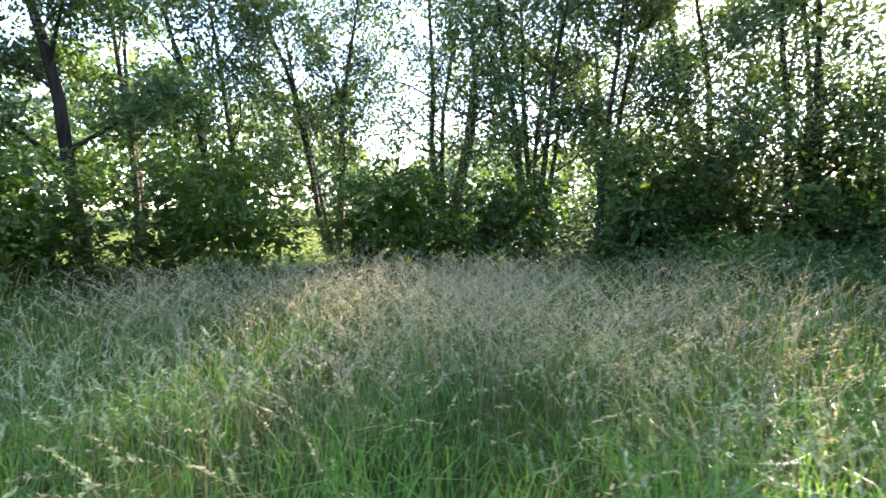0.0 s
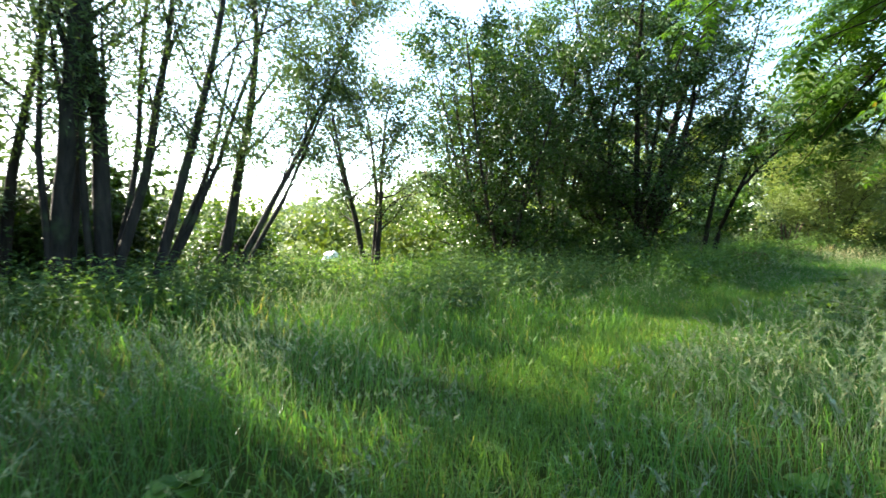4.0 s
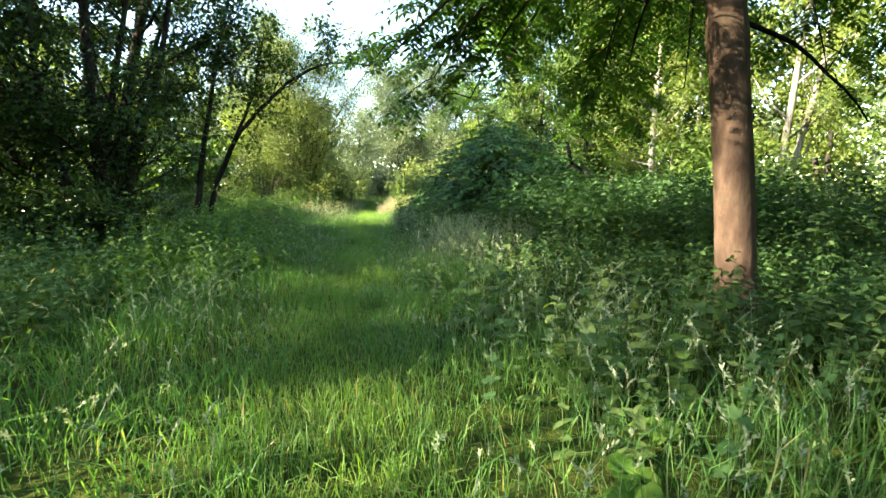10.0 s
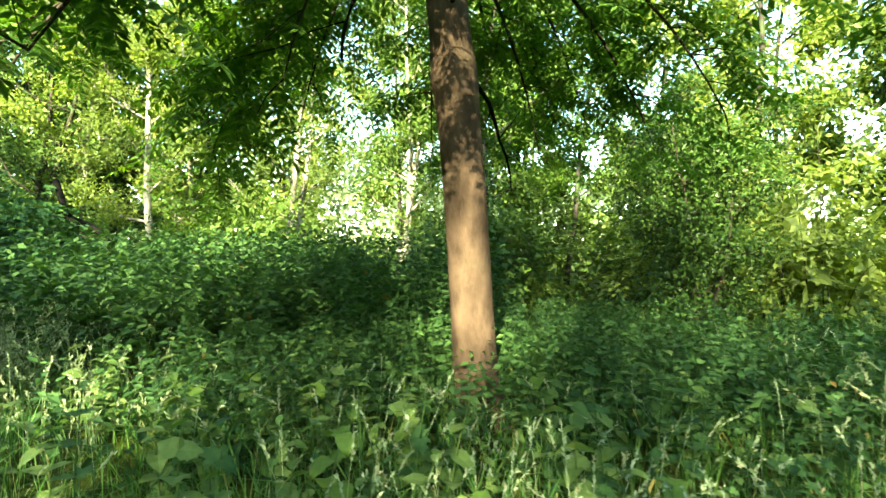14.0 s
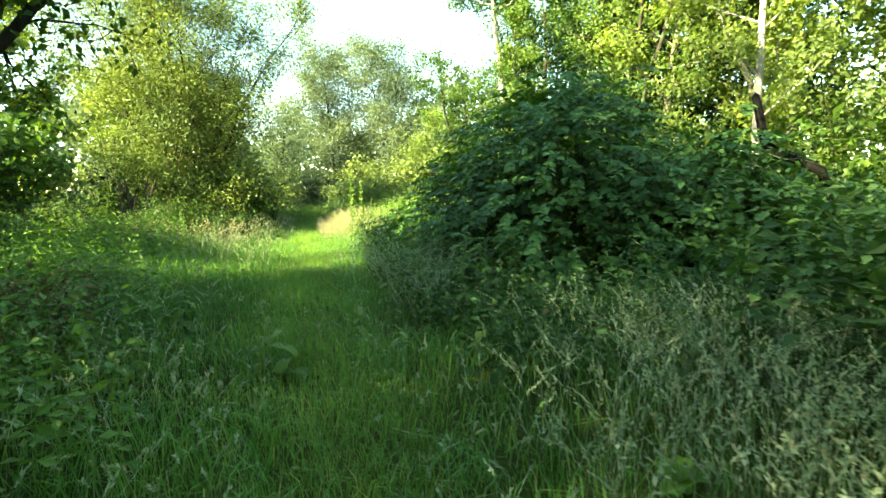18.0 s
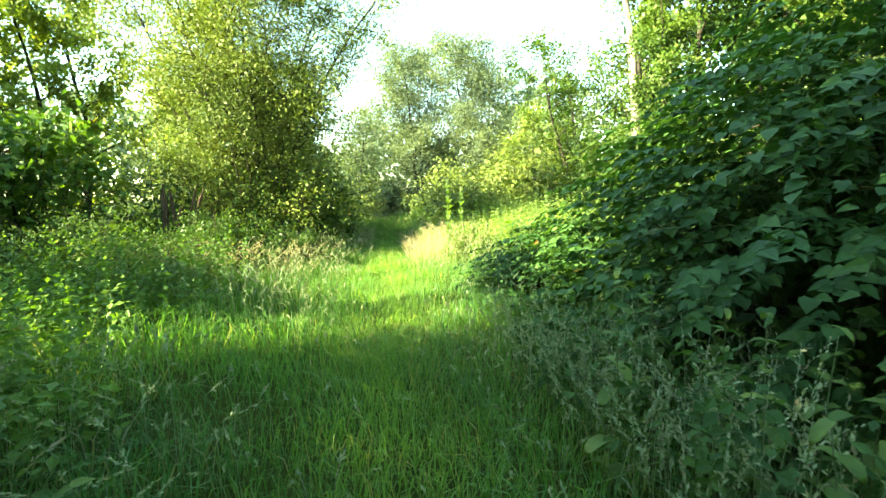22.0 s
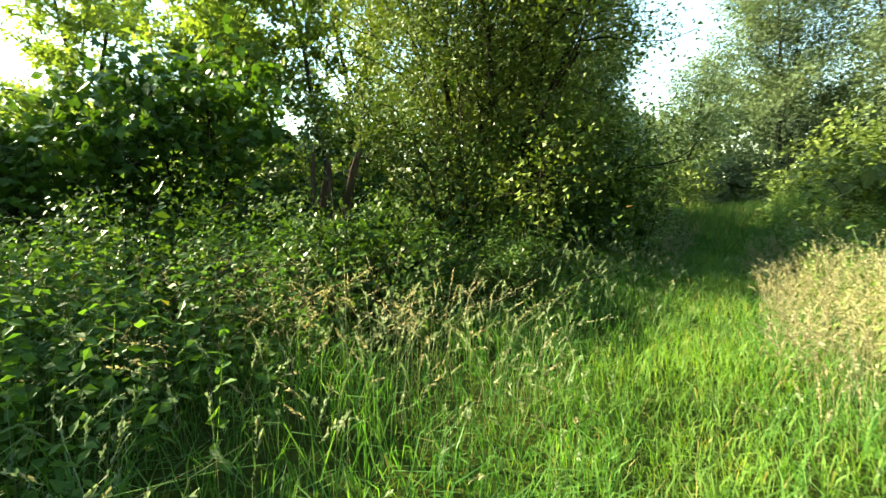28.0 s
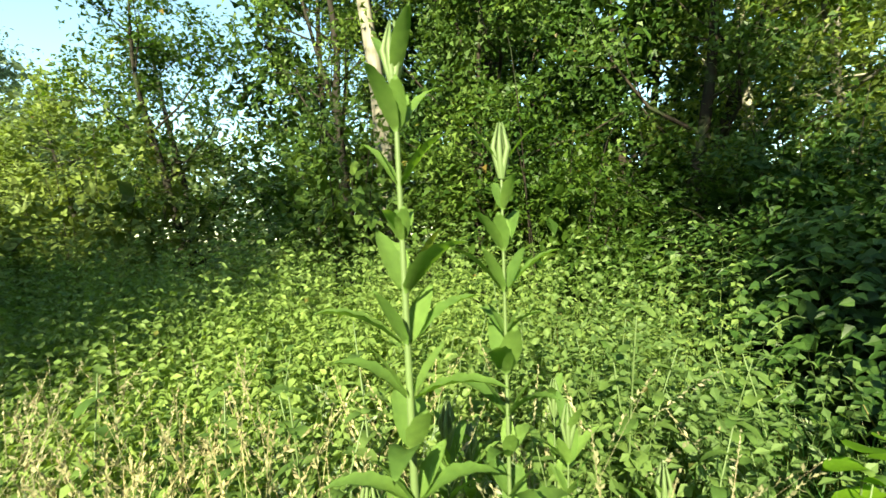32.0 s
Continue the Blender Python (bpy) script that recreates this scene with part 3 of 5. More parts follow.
def flower_heads(name, label, material, rng, x, y, height, head, spikes, spike, stalk=0.0010, nod=(0.06, 0.5)):
    """Grass stalks with loose flower heads, nodding to one side."""
    n = len(x)
    height = height * np.clip(off_track(x, y) / 1.3, 0.45, 1)
    az = rng.uniform(0, 6.28, n)
    bend = np.stack([np.cos(az), np.sin(az), np.zeros(n)], -1) * (height * rng.uniform(nod[0], nod[1], n))[:, None]
    root = np.stack([x, y, lie(x, y)], -1)
    up = np.array([0, 0, 1.0]) * height[:, None]

    def on(q):
        return root + up * (q - 0.12 * q ** 3) + bend * q ** 2.2

    g = Geo()
    side = unit(np.cross(bend, up)) * stalk
    for q0, q1 in ((0, 0.6), (0.6, 1.0)):
        a, b = on(q0), on(q1)
        v = np.stack([a - side, a + side, b - side * 0.7, b + side * 0.7], 1)
        g.add(v.reshape(-1, 3), ((np.arange(n) * 4)[:, None, None] + np.array([(0, 1, 3), (0, 3, 2)])[None]).reshape(-1, 3))
    stem = unit(on(0.98) - on(0.86))
    for k in range(spikes):
        q = 1.02 - head * (k + rng.uniform(0, 0.9, n)) / spikes
        pos = root + up * (q - 0.12 * q ** 3)[:, None] + bend * (q ** 2.2)[:, None]
        way = rng.normal(0, 0.33, (n, 3)) + stem * 0.9
        scatter(g, SPIKE, pos, way, rng.normal(0, 1, (n, 3)), spike * rng.uniform(0.6, 1.3, n) * (0.45 + 0.9 * np.sin(np.pi * np.clip((1.02 - q) / head * 0.75 + 0.08, 0, 1))))
    tagged(piece(name, g, material), label, "grass", kind="stuff")


x, y = spots(rng, 9500, (-9, 8, -9, 32), lambda x, y: np.where((x < -2.3) & (y > 3) & (y < 14), 0.3, 1) * np.where(y < 3.5, 1.0, 0.42) * np.exp(-((off_track(x, y) - 1.5) / np.where(y < 5, 2.8, 1.5)) ** 2) * np.clip(clumpy(x, y, 0.8) * 1.6 - 0.3, 0.08, 1) * (off_track(x, y) > 0.42) * np.where(y < -3.4, 0.3 + 0.4 * (off_track(x, y) > 2.2), 1))
flower_heads("flowering_grass", "pale green flowering grass heads above the meadow", M_SEED, rng, x, y, rng.uniform(0.34, 0.84, len(x)), 0.20, 15, 0.0215)

x, y = spots(rng, 340, (0.3, 5, -1, 9), lambda x, y: np.maximum(zone(1.9, 2.6, 1.1, 1.7)(x, y), 0.12 * zone(1.5, 6.3, 0.9, 2.2)(x, y)))
flower_heads("plume_grass", "tall grass with soft pale grey-green plumes near the trunk", M_SEED, rng, x, y, rng.uniform(0.5, 0.95, len(x)), 0.22, 22, 0.023, 0.0014)

x, y = spots(np.random.default_rng(61), 260, (-1.8, 2.6, 11.5, 19), lambda x, y: np.where(off_track(x, y) > 0.3, 0.9, 0.25) * np.clip(clumpy(x, y, 0.7) * 1.8 - 0.4, 0.05, 1))
flower_heads("path_grass_heads", "scattered pale nodding grass heads along the shaded path", M_SEED, np.random.default_rng(62), x, y, np.random.default_rng(63).uniform(0.4, 0.75, len(x)), 0.20, 18, 0.02, 0.0013, nod=(0.3, 0.9))

x, y = spots(rng, 1900, (0.6, 5, 9.5, 20.5), lambda x, y: np.maximum(zone(1.95, 17.2, 0.55, 2.1)(x, y), 0.7 * zone(2.7, 11.6, 1.6, 1.5)(x, y)))
flower_heads("pale_seeding_grass", "grey-green seeding grass and weeds at the thicket's foot", M_SEED, rng, x, y, rng.uniform(0.45, 1.0, len(x)), 0.32, 18, 0.022)


def dry(x, y):
    a = np.exp(-(((x - y - 7.9) / 4.4) ** 2) - ((x + y + 7.7) / 3.9) ** 2) * np.clip(2.2 * clumpy(x, y, 0.9) - 0.3, 0.12, 1) * np.clip((off_track(x, y) - 1.2) / 1.2, 0, 1)
    c = 0.6 * np.exp(-((x - 2.9) / 0.6) ** 2 - ((y - 29.5) / 3.5) ** 2)
    d = 0.5 * np.exp(-((x + 1.7) / 0.6) ** 2 - ((y - 15.9) / 0.7) ** 2)
    e = 0.35 * np.exp(-((x + 1.2) / 1.6) ** 2 - ((y - 23.3) / 0.9) ** 2)
    return np.clip(a + c + d + e, 0, 1) * (off_track(x, y) > 0.5)


x, y = spots(rng, 5600, (-8, 6, -14, 34), dry)
flower_heads("dry_flowering_grass", "tall straw-coloured dry grass with feathery heads", M_STRAW, rng, x, y, rng.uniform(0.45, 1.0, len(x)), 0.26, 16, 0.020, nod=(0.3, 1.0))

x, y = spots(rng, 1300, (2.2, 5, 22.5, 33), lambda x, y: np.clip(np.exp(-((x - 3.3) / 0.8) ** 2 - ((y - 25.0) / 1.5) ** 2) + 0.5 * np.exp(-((x - 3.4) / 0.5) ** 2 - ((y - 28.5) / 3.0) ** 2), 0, 1) * (off_track(x, y) > 0.45))
flower_heads("tall_dry_grass", "tall pale straw grass with drooping plumes beside the path", M_STRAW, rng, x, y, rng.uniform(0.6, 1.15, len(x)), 0.26, 22, 0.017, 0.0012)


def nettles(name, label, category, material, rng, x, y, height, pairs, leaf, shape=RHOMB, droop=-0.25):
    """Upright herbs with pairs of leaves up the stalk, smaller to the top."""
    n = len(x)
    tilt = rng.normal(0, 0.12, (n, 2))
    root = np.stack([x, y, lie(x, y)], -1)
    g = Geo()
    top = np.stack([tilt[:, 0] * height, tilt[:, 1] * height, height], -1)
    side = unit(np.cross(top, rng.normal(0, 1, (n, 3)))) * 0.004
    v = np.stack([root - side, root + side, root + top], 1)
    g.add(v.reshape(-1, 3), (np.arange(n) * 3)[:, None] + np.array([(0, 1, 2)]))
    for k in range(pairs):
        q = 0.25 + 0.75 * (k + rng.uniform(0, 0.5, n)) / pairs
        az = rng.uniform(0, 0.5, n) + k * 1.57
        for turn in (0, np.pi):
            way = np.stack([np.cos(az + turn), np.sin(az + turn), droop + rng.normal(0.1, 0.42, n)], -1)
            scatter(g, shape, root + top * q[:, None], way, rng.normal(0, 0.55, (n, 3)) + (0, 0, 1), leaf * (1.15 - 0.65 * q) * rng.uniform(0.7, 1.2, n))
    tagged(piece(name, g, material), label, category, kind="stuff")


# nettle bank behind the tree with the bare trunk
x, y = spots(rng, 2300, (2.4, 10, 2, 15), lambda x, y: np.maximum(zone(6.5, 11.0, 2.2, 3.6, -0.1)(x, y), 0.6 * zone(4.3, 11.2, 1.5, 1.8)(x, y)))
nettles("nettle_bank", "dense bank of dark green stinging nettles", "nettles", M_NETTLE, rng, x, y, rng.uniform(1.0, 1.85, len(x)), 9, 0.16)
# the skirt takes the dark nettle colour to paint shade before the thicket
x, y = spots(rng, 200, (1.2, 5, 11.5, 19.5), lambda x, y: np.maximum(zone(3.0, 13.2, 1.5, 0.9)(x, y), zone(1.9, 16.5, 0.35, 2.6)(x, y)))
nettles("thicket_skirt", "herbs at the foot of the thicket, coloured dark for its shade", "herbs", M_NETTLE, rng, x, y, rng.uniform(0.5, 1.25, len(x)), 9, 0.10)
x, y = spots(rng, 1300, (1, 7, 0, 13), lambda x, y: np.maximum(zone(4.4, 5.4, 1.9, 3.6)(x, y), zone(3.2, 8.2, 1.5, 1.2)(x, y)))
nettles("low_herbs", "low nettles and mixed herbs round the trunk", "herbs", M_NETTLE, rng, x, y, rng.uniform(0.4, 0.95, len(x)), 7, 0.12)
x, y = spots(rng, 2300, (-5, 1, 8, 26), lambda x, y: np.maximum(zone(-2.3, 15.2, 1.3, 5.5)(x, y), zone(-2.4, 23.0, 1.8, 3.0)(x, y)))
nettles("wayside_herbs", "tangled nettles and herbs along the path edge", "herbs", M_WAYSIDE, rng, x, y, rng.uniform(0.45, 1.15, len(x)), 8, 0.11)
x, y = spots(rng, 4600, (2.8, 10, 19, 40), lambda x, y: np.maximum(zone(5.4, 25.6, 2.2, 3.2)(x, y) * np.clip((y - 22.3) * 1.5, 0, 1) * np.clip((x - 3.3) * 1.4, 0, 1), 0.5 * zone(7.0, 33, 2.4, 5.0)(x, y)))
nettles("sunny_herbs", "nettles and herbs in a pale green tinted for sunlight", "herbs", M_SUNHERB, rng, x, y, rng.uniform(0.5, 1.05, len(x)) * (0.8 + 0.85 * np.clip((x - 4.2) / 2.8, 0, 1)), 10, 0.095, RHOMB, -0.6)
x, y = spots(rng, 4000, (-16, -3, -9, 17), lambda x, y: np.clip(np.maximum.reduce([zone(-8.6, 1.0, 1.8, 7.5)(x, y), zone(-6.5, 11.5, 2.2, 5)(x, y), zone(-9.0, -6.0, 2.2, 4.0)(x, y), zone(-4.4, 7.5, 2.0, 3.6)(x, y)]), 0, 1))
nettles("shady_herbs", "grey-green herbs in the shade below the willows", "herbs", M_SHADYHERB, rng, x, y, rng.uniform(0.45, 1.1, len(x)), 6, 0.12)

# ---- trees to the left of the walk ----
WIL = [(-10.9, -0.9, [(0.0, 0.0, 11.5, 0.22), (0.05, -0.30, 8.5, 0.09)]), (-11.6, -0.2, [(0.0, 0.04, 10.5, 0.15), (-0.05, -0.12, 10.0, 0.10)]),
       (-10.7, 0.5, [(0.04, 0.02, 11.5, 0.25), (0.0, 0.12, 11.0, 0.15), (0.08, -0.05, 9.0, 0.10)]), (-10.6, 1.2, [(0.03, 0.08, 12.0, 0.24), (0.05, 0.24, 11.0, 0.15), (0.02, 0.17, 11.0, 0.10), (0.0, -0.06, 11.0, 0.10)]),
       (-10.3, 1.9, [(0.05, 0.30, 11.5, 0.16), (0.03, 0.46, 10.0, 0.10), (0.04, 0.38, 10.5, 0.09)]), (-10.9, 3.7, [(0.04, 0.12, 10.0, 0.20), (0.03, 0.38, 10.0, 0.12), (0.05, 0.60, 10.5, 0.09)])]
for k, (x, y, dirs) in enumerate(WIL):
    dirs = [(dx, dy, tall, rad * 0.78) for dx, dy, tall, rad in dirs]
    tree("willow_tree", "tall dark-stemmed willow with several slender leaning trunks", "tree", x, y, 11, len(dirs), 0.2, 0.1, 2.9, 0.22, 10, 7, 10500 if k < 4 else 9500 if k < 5 else 20000, 0.15, NARROW, M_WILLOW, M_BARKW, 30 + k, rise=0.12, clump=0.25, climb=1.2, group="willow clump", stem_dirs=dirs)
tree("small_tree", "small crooked tree with an open round crown", "tree", -10.2, 8.0, 6.6, 4, 0.10, 0.20, 2.2, 0.24, 13, 7, 14000, 0.12, RHOMB, M_WILLOW, M_BARKD, 41, near=True, gaps=-0.6)
tree("round_tree", "rounded dark green leafy tree", "tree", -9.9, 12.8, 9.2, 6, 0.10, 0.28, 2.8, 0.04, 14, 7, 22000, 0.15, RHOMB, M_WOOD, M_BARKD, 42, gaps=-0.6)
tree("round_tree", "dense dark leafy tree beside the path", "tree", -8.2, 15.6, 11.5, 6, 0.10, 0.28, 2.6, 0.04, 13, 7, 20000, 0.16, RHOMB, M_DARK, M_BARKD, 49, gaps=-0.6)
# shade tree: added to keep low sun off the nettle bank
tree("round_tree", "rounded leafy tree with dark inner branches, added to shade the nettle bank", "tree", -7.6, 11.2, 8.3, 6, 0.09, 0.30, 2.8, 0.04, 13, 7, 20000, 0.14, RHOMB, M_DARK, M_BARKD, 39, gaps=-0.9)
# bushes added to darken the shaded ground under the trees
mound("bush", "low bush added under the trees, dark for the shade there", "bush", -6.8, 14.6, 2.2, 1.6, 1.7, 4500, 0.14, RHOMB, M_DARK, 79, canes=16, group="bushes below the trees", skin=0.5, ragged=0.6)
mound("bush", "low bush added under the trees, dark for the shade there", "bush", -5.3, 15.0, 1.7, 1.3, 1.9, 3400, 0.13, RHOMB, M_DARK, 78, canes=12, group="bushes below the trees", skin=0.5, ragged=0.6)
mound("bush", "low bush added under the trees, dark for the shade there", "bush", -8.2, 12.2, 2.0, 1.6, 2.0, 3400, 0.14, RHOMB, M_DARK, 77, canes=12, group="bushes below the trees", skin=0.5, ragged=0.6)
DARK = [(0.34, -0.05, 9.5, 0.12), (-0.25, 0.05, 13.5, 0.14), (0.02, 0.15, 14.5, 0.17), (-0.5, -0.2, 10.5, 0.11), (0.12, -0.3, 13.0, 0.13), (0.25, 0.15, 9.5, 0.10), (-0.75, 0.0, 8.0, 0.10), (0.25, -0.42, 9.0, 0.11), (-0.05, -0.50, 9.0, 0.10)]
tree("dark_tree", "big dark many-stemmed tree overhanging the path", "tree", -5.6, 17.2, 12, 9, 0.15, 0.3, 3.1, 0.12, 13, 7, 43000, 0.155, RHOMB, M_DARK, M_BARKD, 43, near=True, stem_dirs=DARK, clump=0.22, gaps=-0.7)
# added behind the dark tree; its high crown shades the wood, not the path
tree("dark_tree", "tall dark tree with a high leafy crown, added unseen to cast shade", "tree", -6.2, 20.3, 13.0, 2, 0.15, 0.10, 2.1, 0.38, 13, 7, 17000, 0.16, RHOMB, M_DARK, M_BARKD, 38, gaps=-0.8)
# added out of view; its height sets how far shade reaches the bank
tree("shade_blocker_tree", "low dark leafy tree beyond the brambles, added out of view for its shadow", "tree", -8.6, 20.6, 4.4, 5, 0.10, 0.2, 2.1, 0.05, 12, 6, 11000, 0.16, RHOMB, M_DARK, M_BARKD, 59)
tree("hazel_tree", "broad round sunlit hazel beside the path", "tree", -0.6, 29.1, 9.4, 9, 0.08, 0.29, 2.9, 0.03, 15, 7, 96000, 0.095, RHOMB, M_YELLOW, M_BARKD, 44, near=True, clump=0.26, gaps=-1.8, swell=5.5)
tree("hazel_tree", "leafy hazel farther along the path", "tree", -0.6, 34.5, 6.0, 5, 0.08, 0.28, 2.2, 0.04, 12, 6, 14000, 0.13, RHOMB, M_YELLOW, M_BARKD, 45)
tree("maple_bush", "bushy young maple with broad leaves", "bush", -4.9, 26.7, 3.3, 6, 0.05, 0.35, 1.8, 0.05, 12, 6, 3800, 0.16, LOBED, M_MAPLE, M_BARKD, 46)
tree("maple_bush", "bushy young maple with broad leaves", "bush", -6.2, 24.9, 2.3, 6, 0.05, 0.35, 1.4, 0.05, 11, 6, 3000, 0.16, LOBED, M_MAPLE, M_BARKD, 47)
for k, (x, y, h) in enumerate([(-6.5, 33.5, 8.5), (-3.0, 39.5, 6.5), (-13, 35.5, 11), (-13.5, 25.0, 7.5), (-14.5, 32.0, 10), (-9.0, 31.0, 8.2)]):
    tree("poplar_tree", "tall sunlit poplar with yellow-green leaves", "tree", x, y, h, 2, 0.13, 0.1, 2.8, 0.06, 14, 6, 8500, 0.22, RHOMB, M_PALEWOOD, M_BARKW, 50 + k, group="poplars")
# the first two, in dark leaves, paint the shaded hollow inside the hazel
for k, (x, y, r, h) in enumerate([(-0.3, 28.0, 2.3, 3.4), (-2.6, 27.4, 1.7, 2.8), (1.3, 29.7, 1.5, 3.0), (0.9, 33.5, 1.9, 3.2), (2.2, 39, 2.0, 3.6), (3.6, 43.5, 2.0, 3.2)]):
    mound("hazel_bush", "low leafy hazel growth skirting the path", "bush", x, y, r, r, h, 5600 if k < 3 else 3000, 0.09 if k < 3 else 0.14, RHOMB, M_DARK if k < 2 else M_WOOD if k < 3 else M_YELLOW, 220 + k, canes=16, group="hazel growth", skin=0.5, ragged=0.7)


def leaning_tree(x, y, lines, leaves, leaf, material, seed):
    """A thin tree with stems that lean far out."""
    rng = np.random.default_rng(seed)
    top = thing("leaning_tree", "thin dark tree leaning out over the path", "tree", (x, y, 0))
    spots_at = []
    for pts, r in lines:
        pts = np.array(pts) - (x, y, 0)
        g = Geo()
        fine = np.array([[np.interp(q, np.arange(len(pts)), pts[:, k]) for k in range(3)] for q in np.linspace(0, len(pts) - 1, 4 * len(pts))])
        fine[1:-1] = (fine[:-2] + 2 * fine[1:-1] + fine[2:]) / 4 + rng.normal(0, 0.012, (len(fine) - 2, 3))
        tube(g, fine, r * np.linspace(1, 0.2, len(fine)), 8)
        piece("stem", g, M_BARKD, top, smooth=True)
        for q in np.linspace(0.35, 1.0, 14):
            p = fine[min(int(q * len(fine)), len(fine) - 1)]
            line = bent(rng, p, rng.normal(0, 1, 3) + (0, 0, 0.7), rng.uniform(0.7, 1.7), 6, 0.15, 0.05)
            g = Geo()
            tube(g, line, 0.016 * np.linspace(1, 0.3, 7), 4)
            for w in (2, 3, 4, 5, 6):
                tw = bent(rng, line[w], rng.normal(0, 1, 3), 0.5, 3, 0.2)
                tube(g, tw, 0.006 * np.linspace(1, 0.5, 4), 3)
                spots_at.append(tw[1:])
            piece("branch", g, M_BARKD, top, smooth=True)
    at = np.concatenate(spots_at)
    at = at[rng.integers(0, len(at), leaves)] + rng.normal(0, 0.13, (leaves, 3))
    g = Geo()
    scatter(g, RHOMB, at, rng.normal(0, 0.7, (leaves, 3)) + (0, 0, -0.3), rng.normal(0, 0.5, (leaves, 3)) + (0, 0, 1), leaf * rng.uniform(0.6, 1.3, leaves))
    piece("crown", g, material, top)


leaning_tree(-3.4, 18.1, [([(-3.3, 18.1, -0.1), (-3.0, 18.0, 1.4), (-2.3, 17.2, 2.7), (-1.6, 17.0, 3.5), (-0.75, 16.85, 4.3), (0.3, 16.6, 4.7), (1.2, 16.4, 4.6)], 0.085),
                          ([(-3.6, 18.1, -0.1), (-3.3, 18.0, 2.0), (-2.8, 17.9, 4.5), (-2.1, 17.8, 7.3), (-1.8, 17.7, 8.6)], 0.095),
                          ([(-2.3, 17.2, 2.7), (-1.75, 17.1, 3.9), (-1.5, 17.0, 5.2)], 0.05)], 5200, 0.11, M_WOOD, 48)
# trees behind the meadow of the first steps
BACK = [(1.4, -18.0, 12, 1, M_WILLOW, M_BARKD, 0.15), (-2.6, -19.0, 11.5, 2, M_WILLOW, M_BARKW, 0.12), (-8.0, -15.5, 12, 5, M_WILLOW, M_BARKW, 0.25), (-10.8, -11.5, 11.5, 3, M_WILLOW, M_BARKD, 0.2), (-11.6, -6.6, 10.5, 4, M_WILLOW, M_BARKD, 0.2),
        (-5.2, -18.0, 11, 4, M_WILLOW, M_BARKW, 0.2), (4.5, -20, 11.5, 2, M_WOOD, M_BARKD, 0.08), (-11.8, -9.0, 12, 3, M_WILLOW, M_BARKD, 0.15), (-13.5, -3.4, 10, 3, M_WILLOW, M_BARKW, 0.2), (-0.8, -22, 12, 2, M_WOOD, M_BARKD, 0.1), (-9.3, -13.0, 11.5, 5, M_WILLOW, M_BARKW, 0.25)]
for k, (x, y, h, st, m, b) in enumerate([r[:6] for r in BACK]):
    tree("wood_tree", "tall leafy tree at the meadow's edge", "tree", x, y, h, st, 0.22 if st == 1 else 0.13, 0.16, 2.9, BACK[k][6], 13, 6, 13000 if x > -3 else 15000, 0.17, RHOMB, m, b, 60 + k, clump=0.28, group="trees behind the meadow")
# the dark-leaved bush at (-7.2, -12.5) paints a shaded hollow
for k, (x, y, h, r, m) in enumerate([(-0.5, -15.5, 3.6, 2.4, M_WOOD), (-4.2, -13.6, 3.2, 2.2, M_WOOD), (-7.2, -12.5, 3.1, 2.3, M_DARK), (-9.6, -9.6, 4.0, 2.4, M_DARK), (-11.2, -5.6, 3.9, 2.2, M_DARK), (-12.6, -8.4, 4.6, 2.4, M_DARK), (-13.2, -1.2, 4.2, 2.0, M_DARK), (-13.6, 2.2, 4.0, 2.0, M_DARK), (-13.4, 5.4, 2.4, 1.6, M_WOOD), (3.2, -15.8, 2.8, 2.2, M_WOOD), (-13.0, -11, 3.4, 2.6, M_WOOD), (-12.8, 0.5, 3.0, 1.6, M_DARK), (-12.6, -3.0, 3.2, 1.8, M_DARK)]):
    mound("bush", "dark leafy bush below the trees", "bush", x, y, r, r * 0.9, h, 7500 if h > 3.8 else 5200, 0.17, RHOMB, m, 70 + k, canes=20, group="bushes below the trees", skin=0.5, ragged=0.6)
# sunny bushes beyond the willows
for k, (x, y, r, h, m) in enumerate([(-22.0, 15.0, 3.4, 4.2, M_YELLOW), (-20, 7.0, 2.6, 3.4, M_YELLOW), (-19, 0.0, 3.2, 4.2, M_WOOD), (-19.5, -6, 3.2, 4.4, M_WOOD), (-18, -12, 3.2, 4.4, M_WOOD), (-15, -18, 3.4, 4.2, M_WOOD), (-16.5, 16.0, 3.2, 3.8, M_YELLOW), (-14.5, 21, 2.8, 3.4, M_YELLOW), (-9.5, 25, 2.2, 2.6, M_YELLOW), (-11.5, 16.5, 2.0, 3.0, M_WOOD)]):
    mound("sunny_bush", "sunlit yellow-green bush beyond the tree line", "bush", x, y, r, r * 1.1, h, 2600, 0.27, RHOMB, m, 200 + k, canes=0, group="bushes beyond the willows", skin=0.5, ragged=0.6)

# ---- right of the walk ----
thicket = spray_thicket("knotweed_thicket", "large dome of broad-leaved climbing thicket beside the path", 5.3, 17.3, 2.75, 3.75, 2.95, 1750, 13, 0.105, M_KNOT, 4500, 80, -0.25)
spray_thicket("knotweed_thicket", "shoulder of the broad-leaved thicket round the dead stem", 5.7, 14.5, 1.7, 1.5, 2.05, 560, 12, 0.09, M_KNOT, 1200, 85, 0.3)
spray_thicket("knotweed_thicket", "low outer end of the broad-leaved thicket", 4.2, 20.3, 1.65, 1.5, 1.05, 560, 12, 0.075, M_KNOT, 900, 83, 0.0, 0.9)
# thicket back in M_DARK: its shade is put into the leaf colour
spray_thicket("knotweed_thicket", "back of the broad-leaved thicket beneath the wood edge, coloured as shaded", 7.2, 21.6, 2.3, 1.5, 1.5, 620, 11, 0.085, M_DARK, 2200, 84, 0.1)
